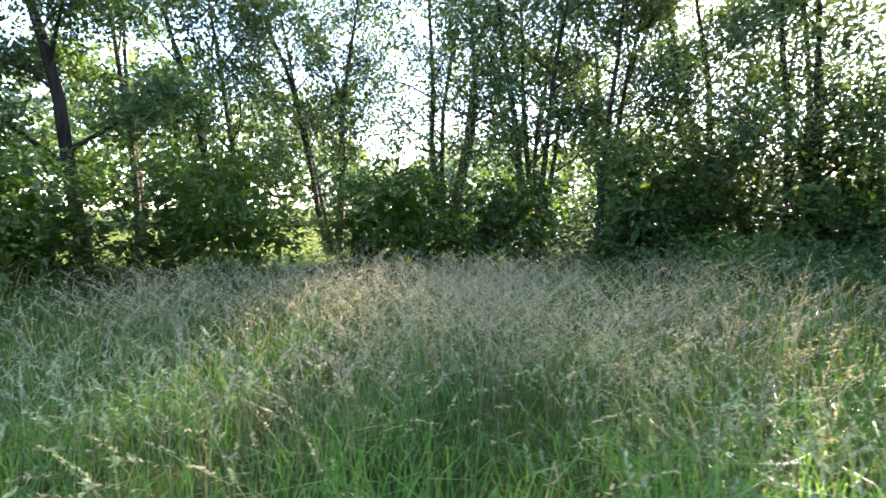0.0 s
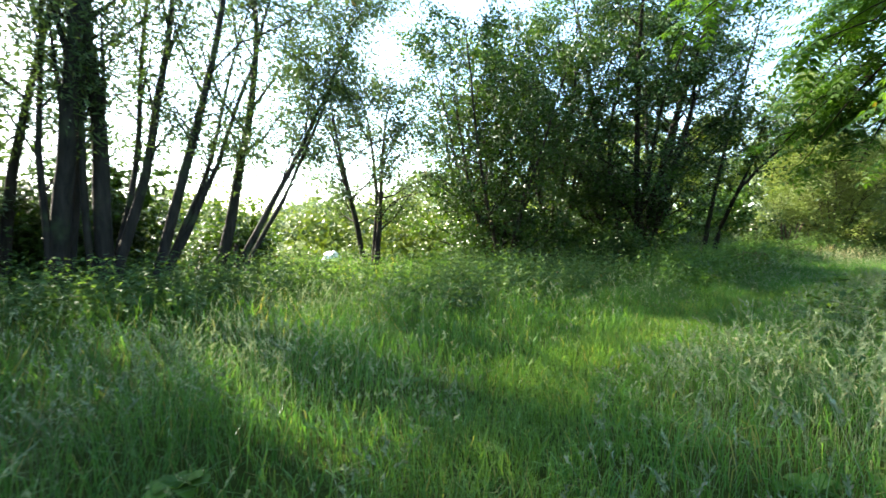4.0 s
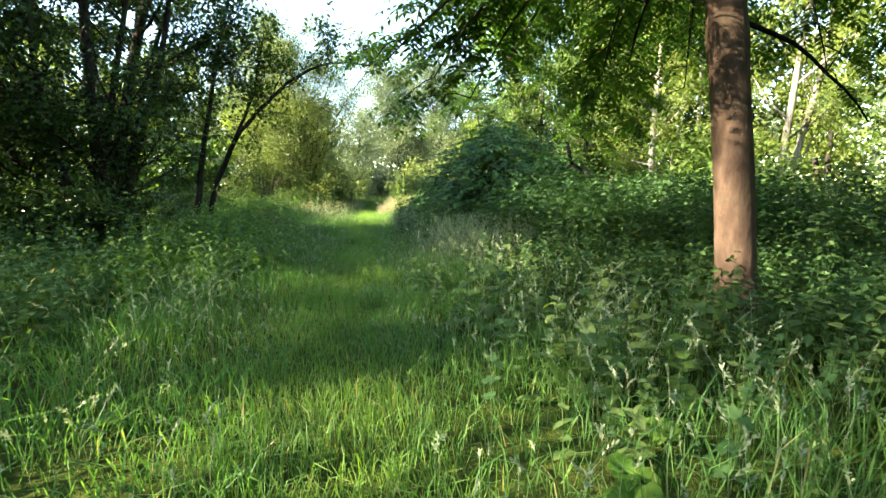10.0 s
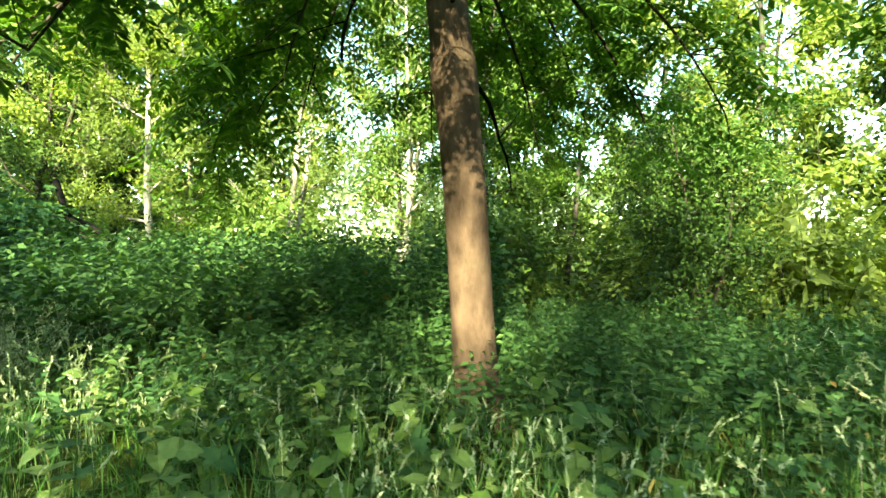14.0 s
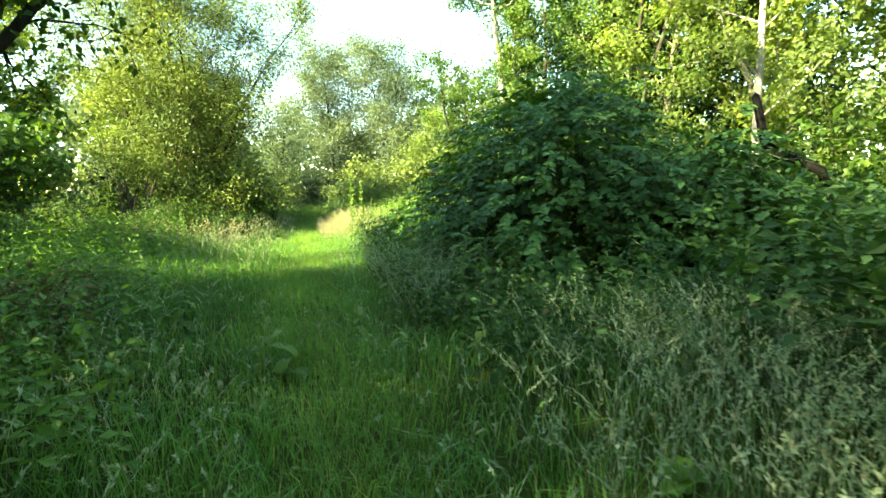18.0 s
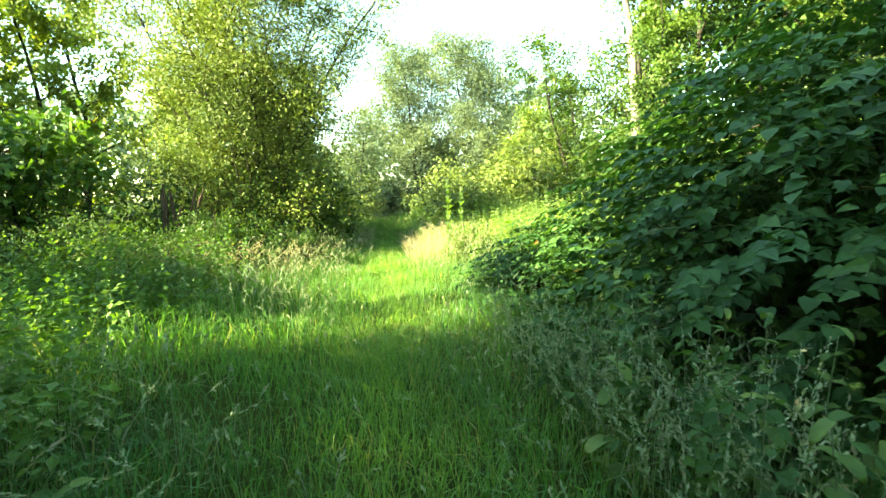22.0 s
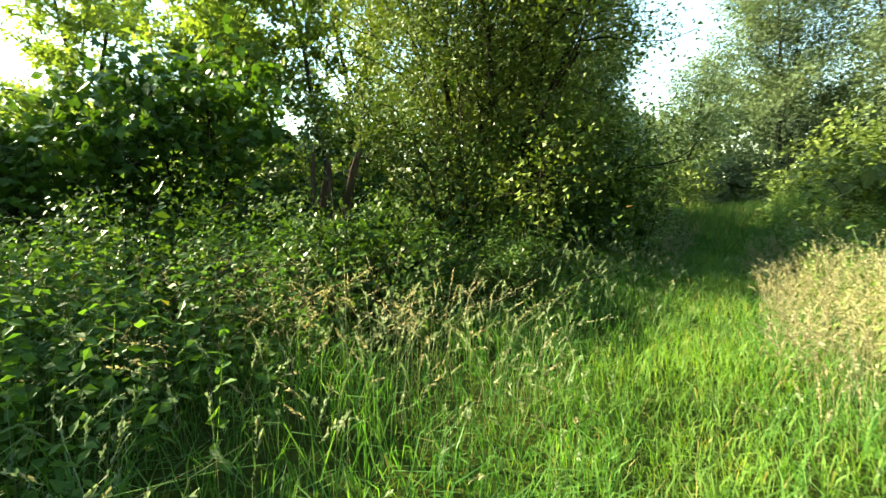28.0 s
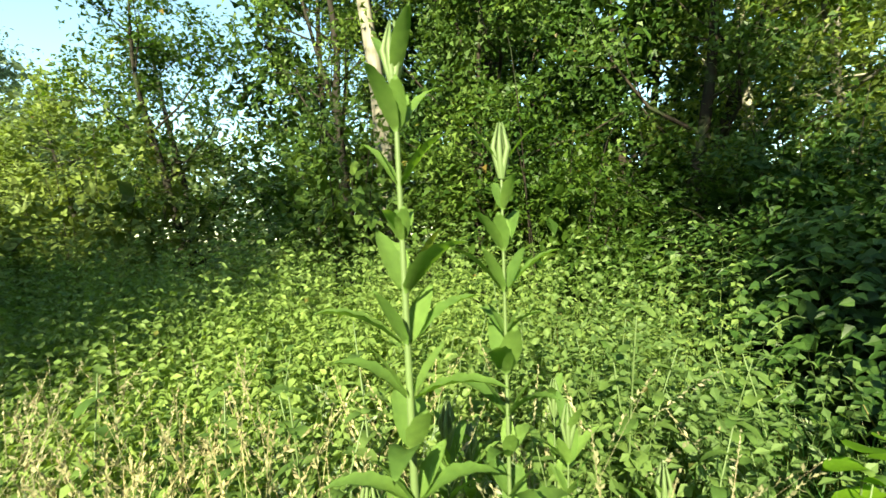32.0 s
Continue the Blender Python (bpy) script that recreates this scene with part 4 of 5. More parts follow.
# this bush is shaded by its dark leaf colour, not by a neighbour
tree("dark_bush", "bush behind the trunk, leaves coloured dark as if shaded", "bush", 8.3, 3.5, 3.9, 5, 0.05, 0.22, 1.15, 0.03, 12, 6, 14000, 0.10, RHOMB, M_DARK, M_BARKD, 81)
tree("sapling", "thin upright young tree with fine leaves", "tree", 12.3, 5.6, 9.0, 1, 0.08, 0.1, 1.7, 0.2, 16, 6, 9000, 0.13, RHOMB, M_WOOD, M_BARKW, 82)
# leaf colours paint the light: PALEWOOD and EDGE as lit, DARK as shaded
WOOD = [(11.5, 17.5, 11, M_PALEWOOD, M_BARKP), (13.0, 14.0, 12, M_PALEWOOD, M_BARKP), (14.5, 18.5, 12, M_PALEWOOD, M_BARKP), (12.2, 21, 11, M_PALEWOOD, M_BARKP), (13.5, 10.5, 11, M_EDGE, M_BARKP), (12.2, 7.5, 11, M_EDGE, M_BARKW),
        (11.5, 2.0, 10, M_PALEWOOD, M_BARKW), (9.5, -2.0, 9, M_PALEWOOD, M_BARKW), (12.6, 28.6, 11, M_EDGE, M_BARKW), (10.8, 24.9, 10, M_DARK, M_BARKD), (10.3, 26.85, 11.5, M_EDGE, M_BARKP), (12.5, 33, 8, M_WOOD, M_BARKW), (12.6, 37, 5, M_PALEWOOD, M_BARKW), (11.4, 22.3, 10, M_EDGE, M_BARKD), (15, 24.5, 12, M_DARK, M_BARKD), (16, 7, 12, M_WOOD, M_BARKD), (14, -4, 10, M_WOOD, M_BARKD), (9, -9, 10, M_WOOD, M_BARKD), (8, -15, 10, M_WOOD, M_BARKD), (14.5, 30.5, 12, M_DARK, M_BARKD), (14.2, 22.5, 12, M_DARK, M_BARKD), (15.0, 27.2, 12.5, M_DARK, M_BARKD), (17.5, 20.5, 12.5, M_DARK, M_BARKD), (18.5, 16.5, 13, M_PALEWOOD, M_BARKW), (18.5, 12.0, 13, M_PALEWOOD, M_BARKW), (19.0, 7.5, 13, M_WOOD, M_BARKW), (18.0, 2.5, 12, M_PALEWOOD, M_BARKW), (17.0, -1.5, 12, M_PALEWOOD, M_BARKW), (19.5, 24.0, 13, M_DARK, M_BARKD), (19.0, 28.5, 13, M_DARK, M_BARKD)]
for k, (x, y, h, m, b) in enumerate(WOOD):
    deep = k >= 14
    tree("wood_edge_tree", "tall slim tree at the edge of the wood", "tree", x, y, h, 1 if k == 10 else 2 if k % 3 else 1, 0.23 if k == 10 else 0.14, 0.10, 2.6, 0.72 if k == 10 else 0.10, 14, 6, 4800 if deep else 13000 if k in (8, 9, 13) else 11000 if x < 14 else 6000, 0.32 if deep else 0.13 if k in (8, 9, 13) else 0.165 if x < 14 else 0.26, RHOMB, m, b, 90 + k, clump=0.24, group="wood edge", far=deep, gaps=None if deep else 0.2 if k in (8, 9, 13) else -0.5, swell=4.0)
# bushes likewise: lit or shaded tone chosen through the leaf colour
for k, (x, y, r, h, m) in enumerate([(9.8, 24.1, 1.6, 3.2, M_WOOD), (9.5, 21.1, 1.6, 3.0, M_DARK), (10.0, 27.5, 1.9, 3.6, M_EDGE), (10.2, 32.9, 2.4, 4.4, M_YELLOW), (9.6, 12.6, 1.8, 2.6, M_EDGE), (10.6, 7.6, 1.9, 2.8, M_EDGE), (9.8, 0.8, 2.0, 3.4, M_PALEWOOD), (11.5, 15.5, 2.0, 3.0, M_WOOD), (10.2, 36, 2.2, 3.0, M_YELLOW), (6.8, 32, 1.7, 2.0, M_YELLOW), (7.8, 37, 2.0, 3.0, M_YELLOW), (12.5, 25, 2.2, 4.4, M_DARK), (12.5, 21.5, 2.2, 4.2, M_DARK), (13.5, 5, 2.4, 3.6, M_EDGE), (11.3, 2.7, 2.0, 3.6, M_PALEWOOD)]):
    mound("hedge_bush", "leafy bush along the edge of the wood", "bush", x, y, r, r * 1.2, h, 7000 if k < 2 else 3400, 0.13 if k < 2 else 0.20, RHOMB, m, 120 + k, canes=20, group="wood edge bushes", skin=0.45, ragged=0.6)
tree("wood_edge_tree", "slim leafy tree standing before a pale birch", "tree", 10.1, 25.3, 8.5, 2, 0.07, 0.05, 1.15, 0.10, 14, 7, 13000, 0.13, RHOMB, M_EDGE, M_BARKD, 300, gaps=-1.0, group="wood edge")
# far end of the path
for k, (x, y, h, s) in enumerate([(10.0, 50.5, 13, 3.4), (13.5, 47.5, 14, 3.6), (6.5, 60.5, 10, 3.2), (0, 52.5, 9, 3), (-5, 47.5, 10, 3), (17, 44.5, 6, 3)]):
    tree("far_tree", "tree at the far end of the path, haze in its leaf colour", "tree", x, y, h, 2, 0.16, 0.12, s, 0.04, 20, 7, 26000 if k < 2 else 6000, 0.20 if k < 2 else 0.28, RHOMB, M_FAR, M_BARKW, 140 + k, profile=0.6, clump=0.45, group="far trees", far=True)
mound("far_bush", "bush closing the path, paled by haze in its leaf colour", "bush", 7.6, 50.5, 2.4, 2.0, 2.8, 3000, 0.25, RHOMB, M_FAR, 150, canes=0)
mound("far_bush", "bush closing the path, paled by haze in its leaf colour", "bush", 4.6, 47.5, 2.0, 2.0, 2.2, 3000, 0.25, RHOMB, M_FAR, 151, canes=0)

# bramble bank before the hazel
for k, (x, y, rx, ry, h) in enumerate([(-1.0, 24.7, 1.5, 1.0, 1.15), (-2.9, 23.7, 1.6, 1.2, 1.3), (-4.4, 21.9, 1.5, 1.4, 1.3), (0.6, 25.7, 0.9, 0.8, 0.8)]):
    mound("bramble_bush", "sprawling bramble with small leaves and arching canes", "bush", x, y, rx, ry, h, 8000, 0.075, RHOMB, M_BRAMBLE, 160 + k, canes=45, group="brambles", skin=0.3, ragged=0.6)

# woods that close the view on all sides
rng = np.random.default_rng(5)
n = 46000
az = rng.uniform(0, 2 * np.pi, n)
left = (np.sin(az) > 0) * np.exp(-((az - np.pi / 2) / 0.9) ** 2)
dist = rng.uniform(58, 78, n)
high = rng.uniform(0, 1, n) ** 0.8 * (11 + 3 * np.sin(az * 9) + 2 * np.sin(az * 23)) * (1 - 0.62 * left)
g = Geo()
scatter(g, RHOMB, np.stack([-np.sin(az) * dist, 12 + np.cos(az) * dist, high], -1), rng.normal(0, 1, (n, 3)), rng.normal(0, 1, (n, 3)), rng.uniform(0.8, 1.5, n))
tagged(piece("far_woods", g, M_FAR), "belt of distant woods round the meadow, haze in its leaf colour", "woods", kind="stuff")


# ---- the tree with pinnate leaves ----
def compound_leaves(geo, rng, pos, way, length, pairs=7, leaflet=0.135):
    """Feathered leaves: a drooping midrib with pairs of leaflets and one at the tip."""
    n = len(pos)
    way = unit(way)
    flat = unit(way * (1, 1, 0))
    side = np.stack([-flat[:, 1], flat[:, 0], np.zeros(n)], -1)
    L = length[:, None]

    def on(q):
        return pos + way * L * q + np.array([0, 0, -1.0]) * L * 0.42 * q ** 2

    thin = side * 0.004
    for q0, q1 in ((0, 0.5), (0.5, 1.0)):
        v = np.stack([on(q0) - thin, on(q0) + thin, on(q1) - thin, on(q1) + thin], 1)
        geo.add(v.reshape(-1, 3), ((np.arange(n) * 4)[:, None, None] + np.array([(0, 1, 3), (0, 3, 2)])[None]).reshape(-1, 3))
    for k in range(pairs):
        q = 0.16 + 0.8 * k / (pairs - 1)
        fwd = unit(on(q + 0.03) - on(q))
        for sgn in (-1, 1):
            d = side * sgn + fwd * 0.45 + rng.normal(0, 0.10, (n, 3)) + (0, 0, -0.28)
            scatter(geo, LEAFLET, on(q), d, np.cross(fwd, side) * 1.0 + rng.normal(0, 0.18, (n, 3)), leaflet * (1.1 - 0.55 * abs(q - 0.45)) * rng.uniform(0.85, 1.1, n) * length / 0.6)
    scatter(geo, LEAFLET, on(0.98), on(1.0) - on(0.9), np.cross(fwd, side), leaflet * 0.9 * length / 0.6)


LEAFLET = (np.array([(0, 0, 0), (-0.18, 0.42, 0.03), (0, 1, -0.08), (0.18, 0.42, 0.03)]), np.array([(0, 2, 1), (0, 3, 2)]))


def pinnate_tree(x, y, lean, seed):
    rng = np.random.default_rng(seed)
    top = thing("walnut_tree", "leafy walnut-like tree with a reddish-brown bare trunk", "tree", (x, y, 0))
    n = 26
    h = 9.0
    z = np.linspace(-0.1, h, n)
    pts = np.stack([lean[0] * z + 0.02 * np.sin(z * 1.7), lean[1] * z + 0.025 * np.cos(z * 1.3) - 0.02, z], -1)
    rad = 0.186 * (1 - 0.028 * z.clip(0, 4)) * (1 - (z.clip(3.8, h) - 3.8) / 7.2) + 0.09 * np.exp(-z / 0.16)
    rad = rad + 0.018 * np.exp(-((z - 2.8) / 0.13) ** 2)
    g = Geo()
    tube(g, pts, rad, 18)
    piece("trunk", g, M_BARK, top, "reddish-brown bark with lighter ridges", True)

    def at(zz):
        return np.array([np.interp(zz, z, pts[:, k]) for k in range(3)])

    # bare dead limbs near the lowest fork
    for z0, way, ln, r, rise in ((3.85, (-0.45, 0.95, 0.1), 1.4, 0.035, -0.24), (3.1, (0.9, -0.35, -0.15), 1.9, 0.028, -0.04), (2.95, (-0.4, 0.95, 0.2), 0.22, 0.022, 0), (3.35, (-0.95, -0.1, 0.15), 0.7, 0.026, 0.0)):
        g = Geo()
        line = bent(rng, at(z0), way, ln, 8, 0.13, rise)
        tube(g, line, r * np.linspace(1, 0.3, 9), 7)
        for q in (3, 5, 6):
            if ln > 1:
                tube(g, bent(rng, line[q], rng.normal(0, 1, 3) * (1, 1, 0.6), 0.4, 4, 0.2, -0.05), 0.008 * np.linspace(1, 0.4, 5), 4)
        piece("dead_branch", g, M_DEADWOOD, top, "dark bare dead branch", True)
    leaf_at, leaf_way = [], []
    for k in range(38):
        z0 = 4.2 + 4.5 * (k / 37) ** 1.3
        az = k * 2.399 + rng.uniform(-0.3, 0.3)
        ln = (3.7 - 0.36 * (z0 - 4.2) + 0.6 * max(0.0, math.sin(az))) * rng.uniform(0.8, 1.1)
        line = bent(rng, at(z0), (np.cos(az), np.sin(az), 0.42 + 0.08 * (z0 - 3)), ln, 10, 0.09, -0.12)
        g = Geo()
        tube(g, line, max(0.02, 0.05 - 0.004 * (z0 - 3)) * np.linspace(1, 0.18, 11), 6)
        for w in range(9):
            q = 1.5 + 8.5 * (w + rng.uniform(0, 1)) / 9
            i = min(int(q), 9)
            p = line[i] + (line[i + 1] - line[i]) * (q - i)
            a2 = az + rng.choice((-1, 1)) * rng.uniform(0.3, 1.2)
            tw = bent(rng, p, (np.cos(a2), np.sin(a2), rng.uniform(-0.2, 0.3)), rng.uniform(0.4, 1.0), 4, 0.14, -0.16)
            tube(g, tw, 0.011 * np.linspace(1, 0.4, 5), 4)
            for u in (0, 1, 2, 2, 3, 4, 4):
                leaf_at.append(tw[u])
                a3 = a2 + rng.normal(0, 0.9)
                leaf_way.append((np.cos(a3), np.sin(a3), rng.uniform(-0.25, 0.45)))
        piece("branch", g, M_BARKD, top, smooth=True)
    for z0, end in ((4.6, (-2.7, 1.5, 2.6)), (4.7, (-2.1, 2.0, 2.5)), (4.5, (1.2, -2.2, 2.8)), (4.3, (-1.2, -2.9, 2.4)), (4.6, (2.3, 1.0, 2.9)), (4.7, (2.5, -1.0, 3.0)), (4.8, (-0.7, 1.4, 2.75)), (4.7, (1.5, 2.5, 2.9)), (4.9, (-2.3, -0.15, 3.75)), (4.9, (-2.9, 1.3, 3.2)), (4.4, (-1.9, -1.9, 3.4)), (5.0, (-0.8, 4.4, 3.6)), (5.0, (2.6, 3.4, 3.6)), (4.6, (-0.2, 2.4, 2.35)), (4.8, (0.7, 3.0, 2.5)), (4.9, (-1.2, 3.4, 2.8)), (4.4, (2.6, -0.4, 2.7)), (4.5, (1.9, -1.7, 2.6)), (4.6, (3.1, 0.6, 3.1))):
        a, e = at(z0), np.array(end)
        q = np.linspace(0, 1, 12)[:, None]
        line = a * (1 - q) ** 2 + 2 * q * (1 - q) * (a * 0.35 + e * 0.65 + (0, 0, 0.9)) + e * q ** 2
        g = Geo()
        tube(g, line, 0.034 * np.linspace(1, 0.2, 12), 6)
        az = math.atan2(end[1], end[0])
        for w in range(11):
            p = line[min(5 + int(w * 0.6), 11)]
            a2 = az + rng.choice((-1, 1)) * rng.uniform(0.2, 1.4)
            tw = bent(rng, p, (np.cos(a2), np.sin(a2), rng.uniform(-0.3, 0.2)), rng.uniform(0.3, 0.8), 4, 0.14, -0.18)
            tube(g, tw, 0.009 * np.linspace(1, 0.4, 5), 4)
            for u in (1, 2, 2, 3, 3, 4, 4):
                leaf_at.append(tw[u])
                a3 = a2 + rng.normal(0, 0.9)
                leaf_way.append((np.cos(a3), np.sin(a3), rng.uniform(-0.35, 0.3)))
        piece("bough", g, M_BARKD, top, smooth=True)
    g = Geo()
    leaf_at = np.array(leaf_at)
    compound_leaves(g, rng, leaf_at, np.array(leaf_way), rng.uniform(0.40, 0.66, len(leaf_at)))
    piece("crown", g, M_PINNATE, top, "drooping feathered green leaves")
    return top


pinnate_tree(3.2, 6.47, (-0.055, 0.078), 7)


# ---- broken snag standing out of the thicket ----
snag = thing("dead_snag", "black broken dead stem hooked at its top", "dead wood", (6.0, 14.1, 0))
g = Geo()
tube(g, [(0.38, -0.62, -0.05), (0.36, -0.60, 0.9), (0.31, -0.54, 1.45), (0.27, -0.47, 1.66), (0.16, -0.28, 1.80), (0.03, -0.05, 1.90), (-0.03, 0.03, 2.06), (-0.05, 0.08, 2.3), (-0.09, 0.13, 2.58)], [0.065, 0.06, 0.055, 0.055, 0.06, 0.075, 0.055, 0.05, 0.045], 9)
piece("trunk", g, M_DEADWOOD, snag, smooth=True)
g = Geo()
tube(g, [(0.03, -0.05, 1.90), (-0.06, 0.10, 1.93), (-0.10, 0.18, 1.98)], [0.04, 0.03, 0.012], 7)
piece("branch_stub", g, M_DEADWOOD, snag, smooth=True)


# ---- splintered stool at the foot of the hazel ----
stool = thing("splintered_stem", "cluster of splintered brown stems at the hazel's foot", "dead wood", (-1.95, 25.8, 0))
rng = np.random.default_rng(63)
for k in range(7):
    g = Geo()
    a, high = rng.uniform(0, 6.28), rng.uniform(1.2, 2.0)
    line = bent(rng, (0.10 * math.cos(a), 0.10 * math.sin(a), -0.05), (0.16 * math.cos(a), 0.16 * math.sin(a), 1), high, 7, 0.06)
    tube(g, line, np.append(rng.uniform(0.035, 0.055) * np.linspace(1, 0.75, 7), 0.006), 7)
    piece("stem", g, M_BARK, stool, smooth=True)


# ---- tall weeds with paired leaves ----
def one_leaf(name, shape, length, width, fold, parent, material, at, way, droop=0.25, steps=5):
    """A single big leaf: a curved blade with a keel, widest below the middle."""
    q = np.linspace(0, 1, steps + 1)
    half = width * np.sin(np.pi * q ** 0.75) ** 0.8 * 0.5 if shape == "lance" else width * 0.5 * np.sqrt(np.clip(1 - (2 * q - 0.9) ** 2 / 1.21, 0, 1))
    half = half * (1 + 0.035 * np.where(np.arange(steps + 1) % 2, 1, -1))
    half[-1] = 0
    way = Vector(way).normalized()
    flat = Vector((way.x, way.y, 0)).normalized()
    side = Vector((-flat.y, flat.x, 0))
    mid = [way * length * s + Vector((0, 0, -droop * length * s * s)) for s in q]
    v, f = [], []
    for m, hw in zip(mid, half):
        wave = Vector((0, 0, fold * hw * (1.15 if len(v) % 2 else 0.85)))
        v += [m - side * hw + wave, m, m + side * hw + wave]
    for k in range(steps):
        a = k * 3
        for o in (0, 1):
            f += [(a + o, a + o + 1, a + o + 4), (a + o, a + o + 4, a + o + 3)]
    return piece(name, Geo().add([tuple(p) for p in v], f), material, parent, smooth=True, at=at)


def tall_weed(x, y, height, radius, seed, bend=(0.0, 0.0)):
    rng = np.random.default_rng(seed)
    top = thing("teasel_plant", "tall leafy green weed with clasping paired leaves", "plant", (x, y, 0), "tall weeds by the path")
    z = np.linspace(0, height, 12)
    line = np.stack([bend[0] * z ** 1.5, bend[1] * z ** 1.5, z], -1)
    g = Geo()
    tube(g, line, radius * np.linspace(1.0, 0.35, 12), 8)
    piece("stalk", g, M_STEM, top, smooth=True)
    az = rng.uniform(0, 3)
    nodes = 16 if height > 1.2 else 10
    for k in range(nodes):
        q = 0.10 + 0.88 * k / (nodes - 1)
        p = [np.interp(q * height, z, line[:, i]) for i in range(3)]
        ln = (0.45 - 0.25 * q) * min(1.0, 0.45 + height / 2.4) * rng.uniform(0.55, 1.1)
        up = 0.15 + 1.7 * q ** 1.5
        for turn in (0, math.pi):
            a = az + turn + rng.normal(0, 0.15)
            one_leaf("leaf", "lance", ln, ln * (0.31 - 0.13 * q), 0.42, top, M_TEASEL, p, (math.cos(a), math.sin(a), up + rng.normal(0, 0.12)), 0.75 - 0.5 * q, 11)
            if 0.15 < q < 0.97:
                one_leaf("leaf", "lance", ln * 0.66, ln * 0.20, 0.4, top, M_TEASEL, p, (math.cos(a + 0.5), math.sin(a + 0.5), up + 0.8), 0.15, 7)
        az += 1.45 + rng.normal(0, 0.4)
    g = Geo()
    for s in range(6):
        a = s * 1.05
        tube(g, [(line[-1][0], line[-1][1], height - 0.05), (line[-1][0] + 0.02 * math.cos(a), line[-1][1] + 0.02 * math.sin(a), height + 0.02), (line[-1][0] + 0.006 * math.cos(a), line[-1][1] + 0.006 * math.sin(a), height + 0.08)], [0.009, 0.007, 0.001], 5)
    piece("bud", g, M_STEM, top, "closed green bud", True)
    return top


tall_weed(3.53, 23.96, 1.82, 0.0135, 3, (-0.012, 0.01))
tall_weed(3.74, 23.81, 1.66, 0.008, 4, (0.004, 0.004))
tall_weed(4.05, 23.7, 0.9, 0.007, 5, (0.01, -0.01))

for x, y, h, s in ((3.62, 24.12, 0.85, 6), (3.86, 24.0, 0.95, 7), (3.45, 23.7, 0.7, 8), (3.95, 23.45, 0.8, 9), (4.3, 23.75, 0.9, 10), (3.7, 24.0, 0.65, 11), (3.6, 23.78, 0.75, 12), (3.88, 23.62, 0.6, 13), (4.1, 24.0, 0.8, 14)):
    tall_weed(x, y, h, 0.007, s)


def sapling(x, y, height, seed, leaves=9, size=0.10):
    """Arching twigs from one foot, oval leaves set alternately."""
    rng = np.random.default_rng(seed)
    top = thing("young_sapling", "young sapling with glowing yellow-green oval leaves", "plant", (x, y, 0), "saplings by the path")
    for t in range(4):
        az = rng.uniform(2.2, 4.6)
        z = np.linspace(0, 1, 9)
        out, tall = rng.uniform(0.25, 0.6), height * rng.uniform(0.75, 1.05)
        line = np.stack([math.cos(az) * out * z ** 2, math.sin(az) * out * z ** 2, tall * (1.25 * z - 0.25 * z ** 3)], -1)
        g = Geo()
        tube(g, line, 0.006 * np.linspace(1, 0.35, 9), 6)
        twig = piece("twig", g, M_STEM, top, smooth=True)
        for k in range(leaves):
            q = 0.4 + 0.6 * k / (leaves - 1)
            p = np.array([np.interp(q, z, line[:, i]) for i in range(3)])
            a = az + (1.2 if k % 2 else -1.2) * (1 - 0.8 * (k == leaves - 1)) + rng.normal(0, 0.3)
            s = size * rng.uniform(0.75, 1.25)
            one_leaf("leaf", "oval", s, s * 0.82, 0.16, twig, M_LIME, p, (math.cos(a), math.sin(a), rng.normal(0.15, 0.3)), rng.uniform(0.1, 0.5), 5)


sapling(4.4, 22.85, 1.1, 21)
sapling(4.65, 22.5, 1.25, 22, 9, 0.11)
sapling(5.1, 22.2, 1.5, 23, 8, 0.13)


# large single leaves on the face of the thicket beside the path
rng = np.random.default_rng(77)
tv, tf = HEART
big_leaf = Geo().add(tv, tf).mesh("leaf", M_KNOT_ONE, True)
for k in range(180):
    a = rng.uniform(2.3, 4.3)
    p = math.asin(rng.uniform(0.12, 0.95))
    pos = Vector((math.cos(a) * math.cos(p) * 2.7, math.sin(a) * math.cos(p) * 3.7, math.sin(p) ** 1.1 * 2.95))
    pos = Matrix.Rotation(-0.25, 3, "Z") @ pos
    ob = new("leaf", big_leaf)
    ob.parent = thicket
    ob.matrix_basis = Matrix.Translation(pos) @ Euler((rng.normal(-0.35, 0.2), rng.normal(0, 0.25), a - 0.25 - math.pi / 2 + rng.normal(0, 0.5))).to_matrix().to_4x4() @ Matrix.Diagonal((*[rng.uniform(0.085, 0.13)] * 3, 1))


# ---- broad-leaved weeds one by one ----
def dock(seed):
    rng = np.random.default_rng(seed)
    top = thing("dock_plant", "low dock with a rosette of broad green leaves", "plant", (0, 0, -5), "docks in the grass")
    for k in range(9):
        a = k * 2.4 + rng.uniform(-0.3, 0.3)
        ln = rng.uniform(0.14, 0.25)
        one_leaf("leaf", "oval", ln, ln * rng.uniform(0.45, 0.6), 0.25, top, M_DOCK, (0, 0, 0.02), (math.cos(a), math.sin(a), rng.uniform(0.5, 1.6)), rng.uniform(0.3, 0.7), 6)
    return top


M_DOCK = leaf_material("dock_leaf", (0.055, 0.125, 0.022), (0.085, 0.175, 0.03), (0.12, 0.215, 0.04), 0.4, 0.4, per_object=True, dead_share=0.999)
rng = np.random.default_rng(31)
first = [dock(s) for s in (301, 302, 303)]
x, y = spots(rng, 46, (-3, 6, -4, 25), lambda x, y: (off_track(x, y) > 0.9) * np.exp(-((off_track(x, y) - 1.4) / 1.2) ** 2) * np.where((y > 3) & (y < 12) & (x > 0), 1, 0.3 * (y < 9)))
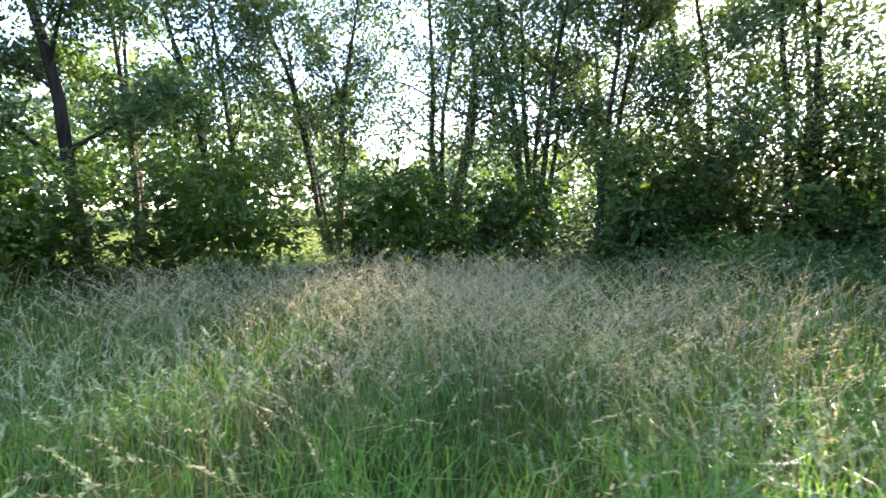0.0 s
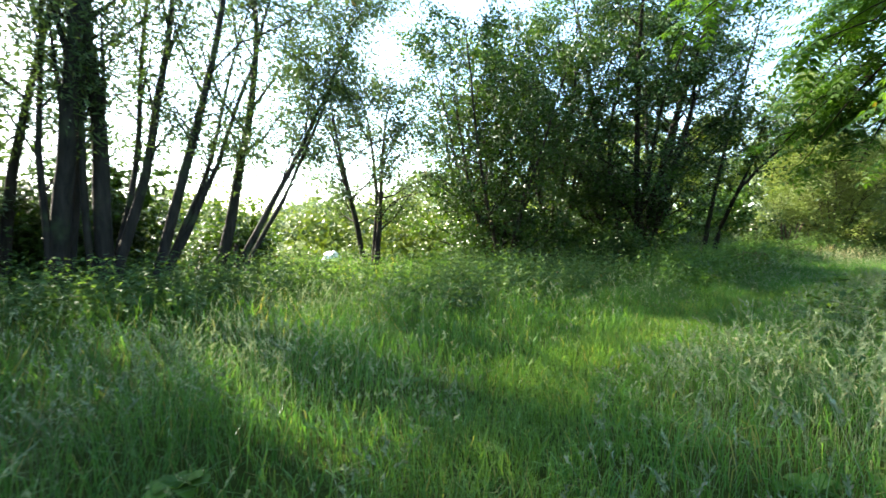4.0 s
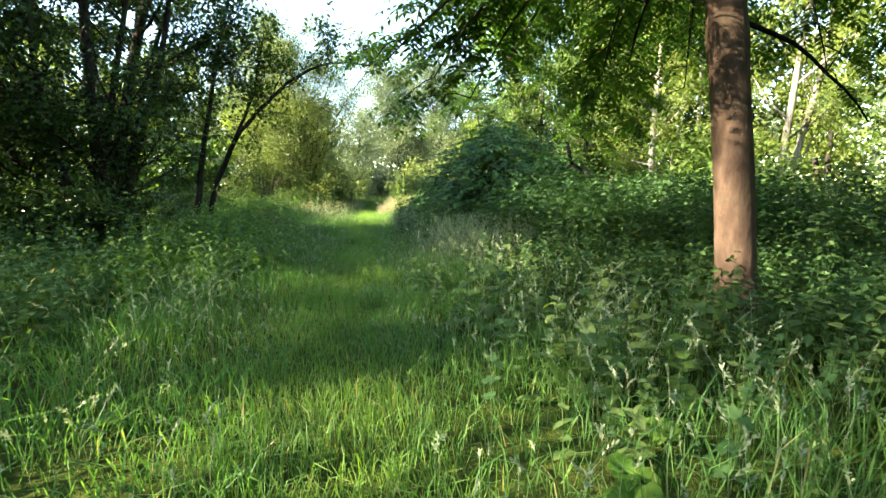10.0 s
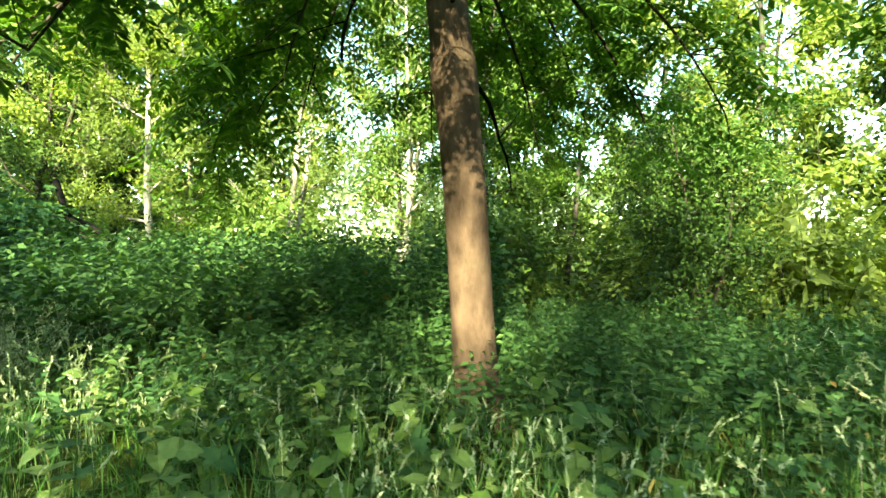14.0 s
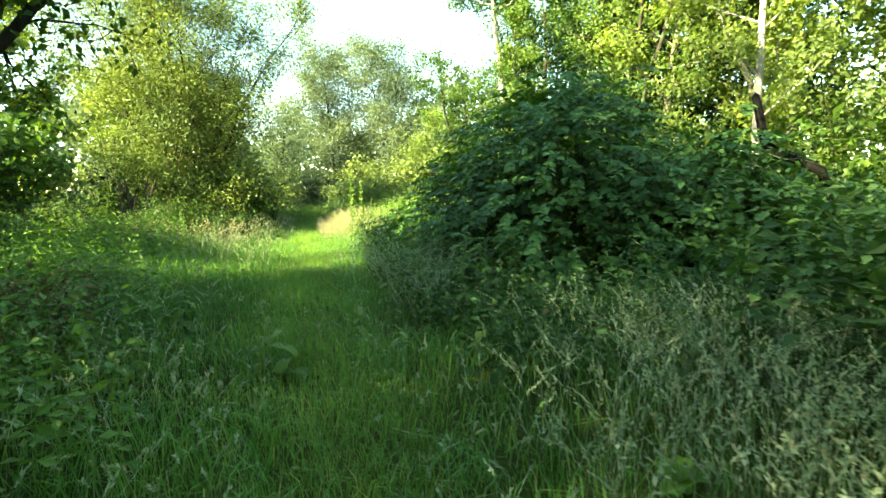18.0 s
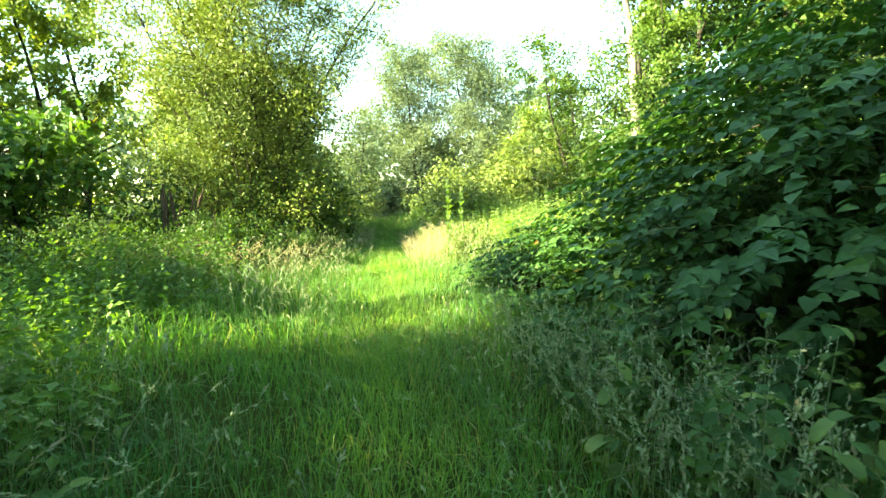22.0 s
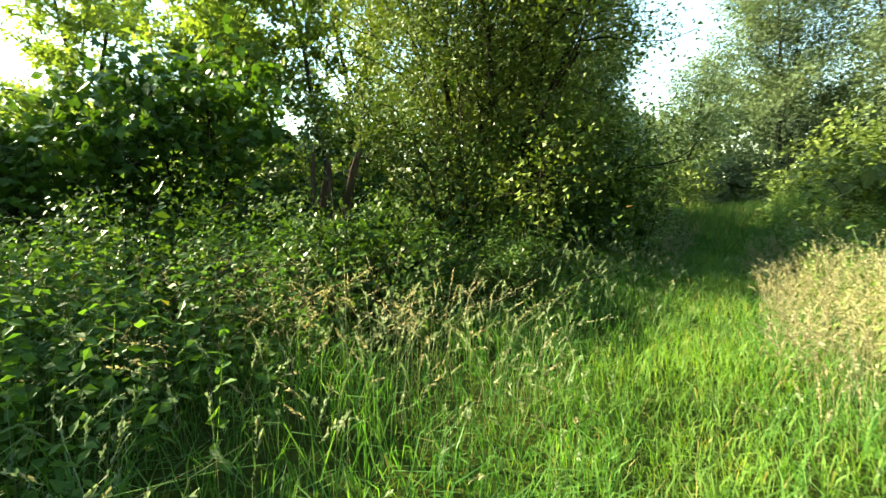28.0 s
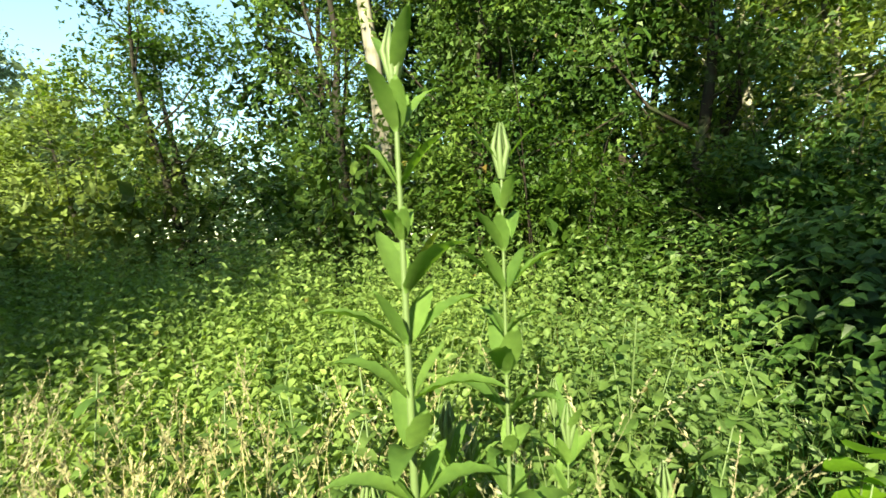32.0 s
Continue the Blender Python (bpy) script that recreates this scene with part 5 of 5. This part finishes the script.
for k in range(46):
    m = Matrix.Translation((x[k], y[k], lie(x[k], y[k]) + 0.05)) @ Euler((0, 0, rng.uniform(0, 6.28))).to_matrix().to_4x4()
    if k < 3:
        first[k].matrix_basis = m
    else:
        copy_thing(first[k % 3], m)


def herb_mesh(seed, height, pairs, leaf, shape, material):
    """One leafy herb: a stalk with pairs of leaves."""
    rng = np.random.default_rng(seed)
    g = Geo()
    bend = rng.normal(0, 0.12, 2) * height
    line = np.array([(bend[0] * q * q, bend[1] * q * q, height * q) for q in np.linspace(0, 1, 5)])
    tube(g, line - (0, 0, 0.02), 0.005 * np.linspace(1, 0.4, 5), 4)
    for k in range(pairs):
        q = 0.2 + 0.8 * k / (pairs - 1)
        p = np.array([[bend[0] * q * q, bend[1] * q * q, height * q]])
        for turn in (0, np.pi):
            az = k * 1.57 + turn + rng.normal(0, 0.25)
            scatter(g, shape, p, np.array([[np.cos(az), np.sin(az), rng.normal(0.05, 0.3)]]), rng.normal(0, 0.25, (1, 3)) + (0, 0, 1), leaf * (1.2 - 0.65 * q) * rng.uniform(0.8, 1.15))
    return g.mesh("herb", material)


rng = np.random.default_rng(47)
kinds = [herb_mesh(400 + k, 0.45 + 0.07 * (k % 4), 5 + k % 3, (0.10, 0.085, 0.12, 0.10)[k % 4], (HEART, OVAL, HEART, LOBED)[k % 4], (M_HERB, M_NETTLE)[k % 2]) for k in range(8)]
x, y = spots(rng, 290, (-0.4, 7, 1.5, 13.5), lambda x, y: np.maximum(zone(2.2, 6.0, 1.9, 3.6)(x, y), 0.6 * zone(2.8, 9.4, 1.4, 1.2)(x, y)))
for k in range(290):
    ob = new("herb_plant", kinds[k % 8])
    ob.matrix_basis = Matrix.Translation((x[k], y[k], lie(x[k], y[k]))) @ Euler((0, 0, rng.uniform(0, 6.28))).to_matrix().to_4x4() @ Matrix.Diagonal((*[rng.uniform(0.7, 1.35)] * 3, 1))
    tagged(ob, "leafy green herb standing in the grass" if k % 2 == 0 else "young stinging nettle standing in the grass", "herb", "herbs round the trunk")


def leafy_herb(name, label, category, group, seed, height, nodes, leaf, broad, material):
    """A herb with a stalk and single leaves in crossed pairs, larger below."""
    rng = np.random.default_rng(seed)
    top = thing(name, label, category, (0, 0, -5), group)
    lean = rng.normal(0, 0.10, 2) * height
    g = Geo()
    q = np.linspace(0, 1, 6)
    tube(g, np.stack([lean[0] * q * q, lean[1] * q * q, height * q - 0.02], -1), 0.006 * np.linspace(1, 0.4, 6), 5)
    piece("stalk", g, M_STEM, top, smooth=True)
    for k in range(nodes):
        f = 0.15 + 0.85 * k / (nodes - 1)
        ln = leaf * (1.15 - 0.6 * f)
        for turn in (0, math.pi):
            az = k * 1.57 + turn + rng.normal(0, 0.25)
            s = ln * rng.uniform(0.8, 1.2)
            one_leaf("leaf", "oval", s, s * broad, 0.22, top, material, (lean[0] * f * f, lean[1] * f * f, height * f), (math.cos(az), math.sin(az), rng.uniform(0.0, 0.7)), rng.uniform(0.4, 0.9), 5)
    return top


def planted(kinds, places, low, high):
    """Copies of the given herbs over the places; the first ones are moved there themselves."""
    for k, (x, y) in enumerate(places):
        m = Matrix.Translation((x, y, lie(x, y))) @ Euler((0, 0, rng.uniform(0, 6.28))).to_matrix().to_4x4()
        size = Matrix.Diagonal((*[rng.uniform(low, high)] * 3, 1))
        ob = kinds[k] if k < len(kinds) else copy_thing(kinds[k % len(kinds)], m)
        ob.matrix_basis = m @ size


M_BROAD = leaf_material("broad_herb_leaf", (0.085, 0.150, 0.038), (0.125, 0.200, 0.052), (0.175, 0.250, 0.072), 0.4, 0.5, per_object=True, dead_share=0.999)
M_STING = leaf_material("nettle_leaf", (0.070, 0.125, 0.036), (0.110, 0.175, 0.052), (0.160, 0.230, 0.076), 0.36, 0.5, per_object=True, dead_share=0.999)
planted([leafy_herb("broad_herb", "broad-leaved pale green herb standing in the grass", "herb", "broad herbs near the trunk", 420 + k, 0.50 + 0.06 * k, 5, 0.21, 0.75, M_BROAD) for k in range(3)],
        [(0.8, 5.85), (1.05, 6.15), (2.1, 7.8), (2.35, 7.5), (1.9, 8.05), (1.75, 6.6), (1.4, 5.3), (2.6, 6.0), (0.9, 9.5), (0.6, 9.2), (2.2, 7.2), (1.2, 6.9)], 0.85, 1.15)
planted([leafy_herb("nettle_plant", "sunlit stinging nettle with drooping toothed leaves", "nettle", "nettles beside the tall weeds", 440 + k, 0.75 + 0.1 * k, 8, 0.13, 0.55, M_STING) for k in range(4)],
        list(zip(*spots(rng, 70, (3.6, 6.6, 22.4, 27), lambda x, y: zone(4.9, 24.2, 1.2, 1.8)(x, y)))), 0.75, 1.15)
planted([leafy_herb("nettle_plant", "shaded green nettle at the foot of the thicket", "nettle", "nettles at the thicket", 460 + k, 0.8 + 0.12 * k, 8, 0.14, 0.5, M_STING) for k in range(3)],
        list(zip(*spots(rng, 30, (1.5, 4.5, 13, 19), lambda x, y: zone(2.5, 15.6, 0.8, 1.7)(x, y)))), 0.8, 1.2)
planted([leafy_herb("broad_herb", "low broad-leaved green herb in the path's grass", "herb", "broad herbs in the path", 480 + k, 0.30 + 0.05 * k, 4, 0.19, 0.6, M_BROAD) for k in range(3)],
        [(1.25, 14.2), (0.35, 14.35), (1.1, 14.9), (-0.9, 14.6), (1.9, 13.9), (-0.5, 16.3), (2.0, 15.0)], 0.8, 1.15)
M_TUFT = leaf_material("withered_tuft", (0.10, 0.085, 0.035), (0.17, 0.14, 0.06), (0.24, 0.20, 0.09), 0.3, 0.7, (1.1, 1.0, 0.7), dead_share=0.999)
mound("withered_tuft", "rounded tuft of withered brown grass beside the path", "grass tuft", -1.75, 15.9, 0.5, 0.55, 0.75, 1500, 0.17, NARROW, M_TUFT, 260, canes=0, skin=0.2, ragged=0.5)


# ---- beyond the willows ----
post = thing("fence_post", "short dark weathered wooden post beside a willow", "post", (-10.95, 4.25, 0))
g = Geo()
tube(g, [(0, 0, -0.1), (0.01, 0, 0.5), (0.015, 0.01, 1.02), (0.016, 0.01, 1.05)], [0.065, 0.06, 0.055, 0.03], 9)
piece("shaft", g, M_BARKD, post)
rng = np.random.default_rng(90)
u, w = np.meshgrid(np.linspace(0, 2 * np.pi, 25)[:-1], np.linspace(0, np.pi / 2, 9), indexing="ij")
r = 1 + 0.10 * np.sin(3 * u + 2 * w) + 0.06 * np.cos(7 * u) * np.sin(3 * w) + rng.normal(0, 0.02, u.shape)
v = np.stack([np.cos(u) * np.cos(w) * 0.55 * r, np.sin(u) * np.cos(w) * 0.42 * r, np.sin(w) * 0.42 * r], -1).reshape(-1, 3)
k = (np.arange(24)[:, None] * 9 + np.arange(8)[None]).ravel()
n = (k + 9) % 216
heap = piece("covered_heap", Geo().add(v, np.concatenate([np.stack([k, n, n + 1], -1), np.stack([k, n + 1, k + 1], -1)])), plain_material("white_sheeting", (0.75, 0.76, 0.78), 0.45), smooth=True, at=(-17.4, 11.8, 0))
tagged(heap, "small heap under crumpled white plastic sheeting", "sheeting")
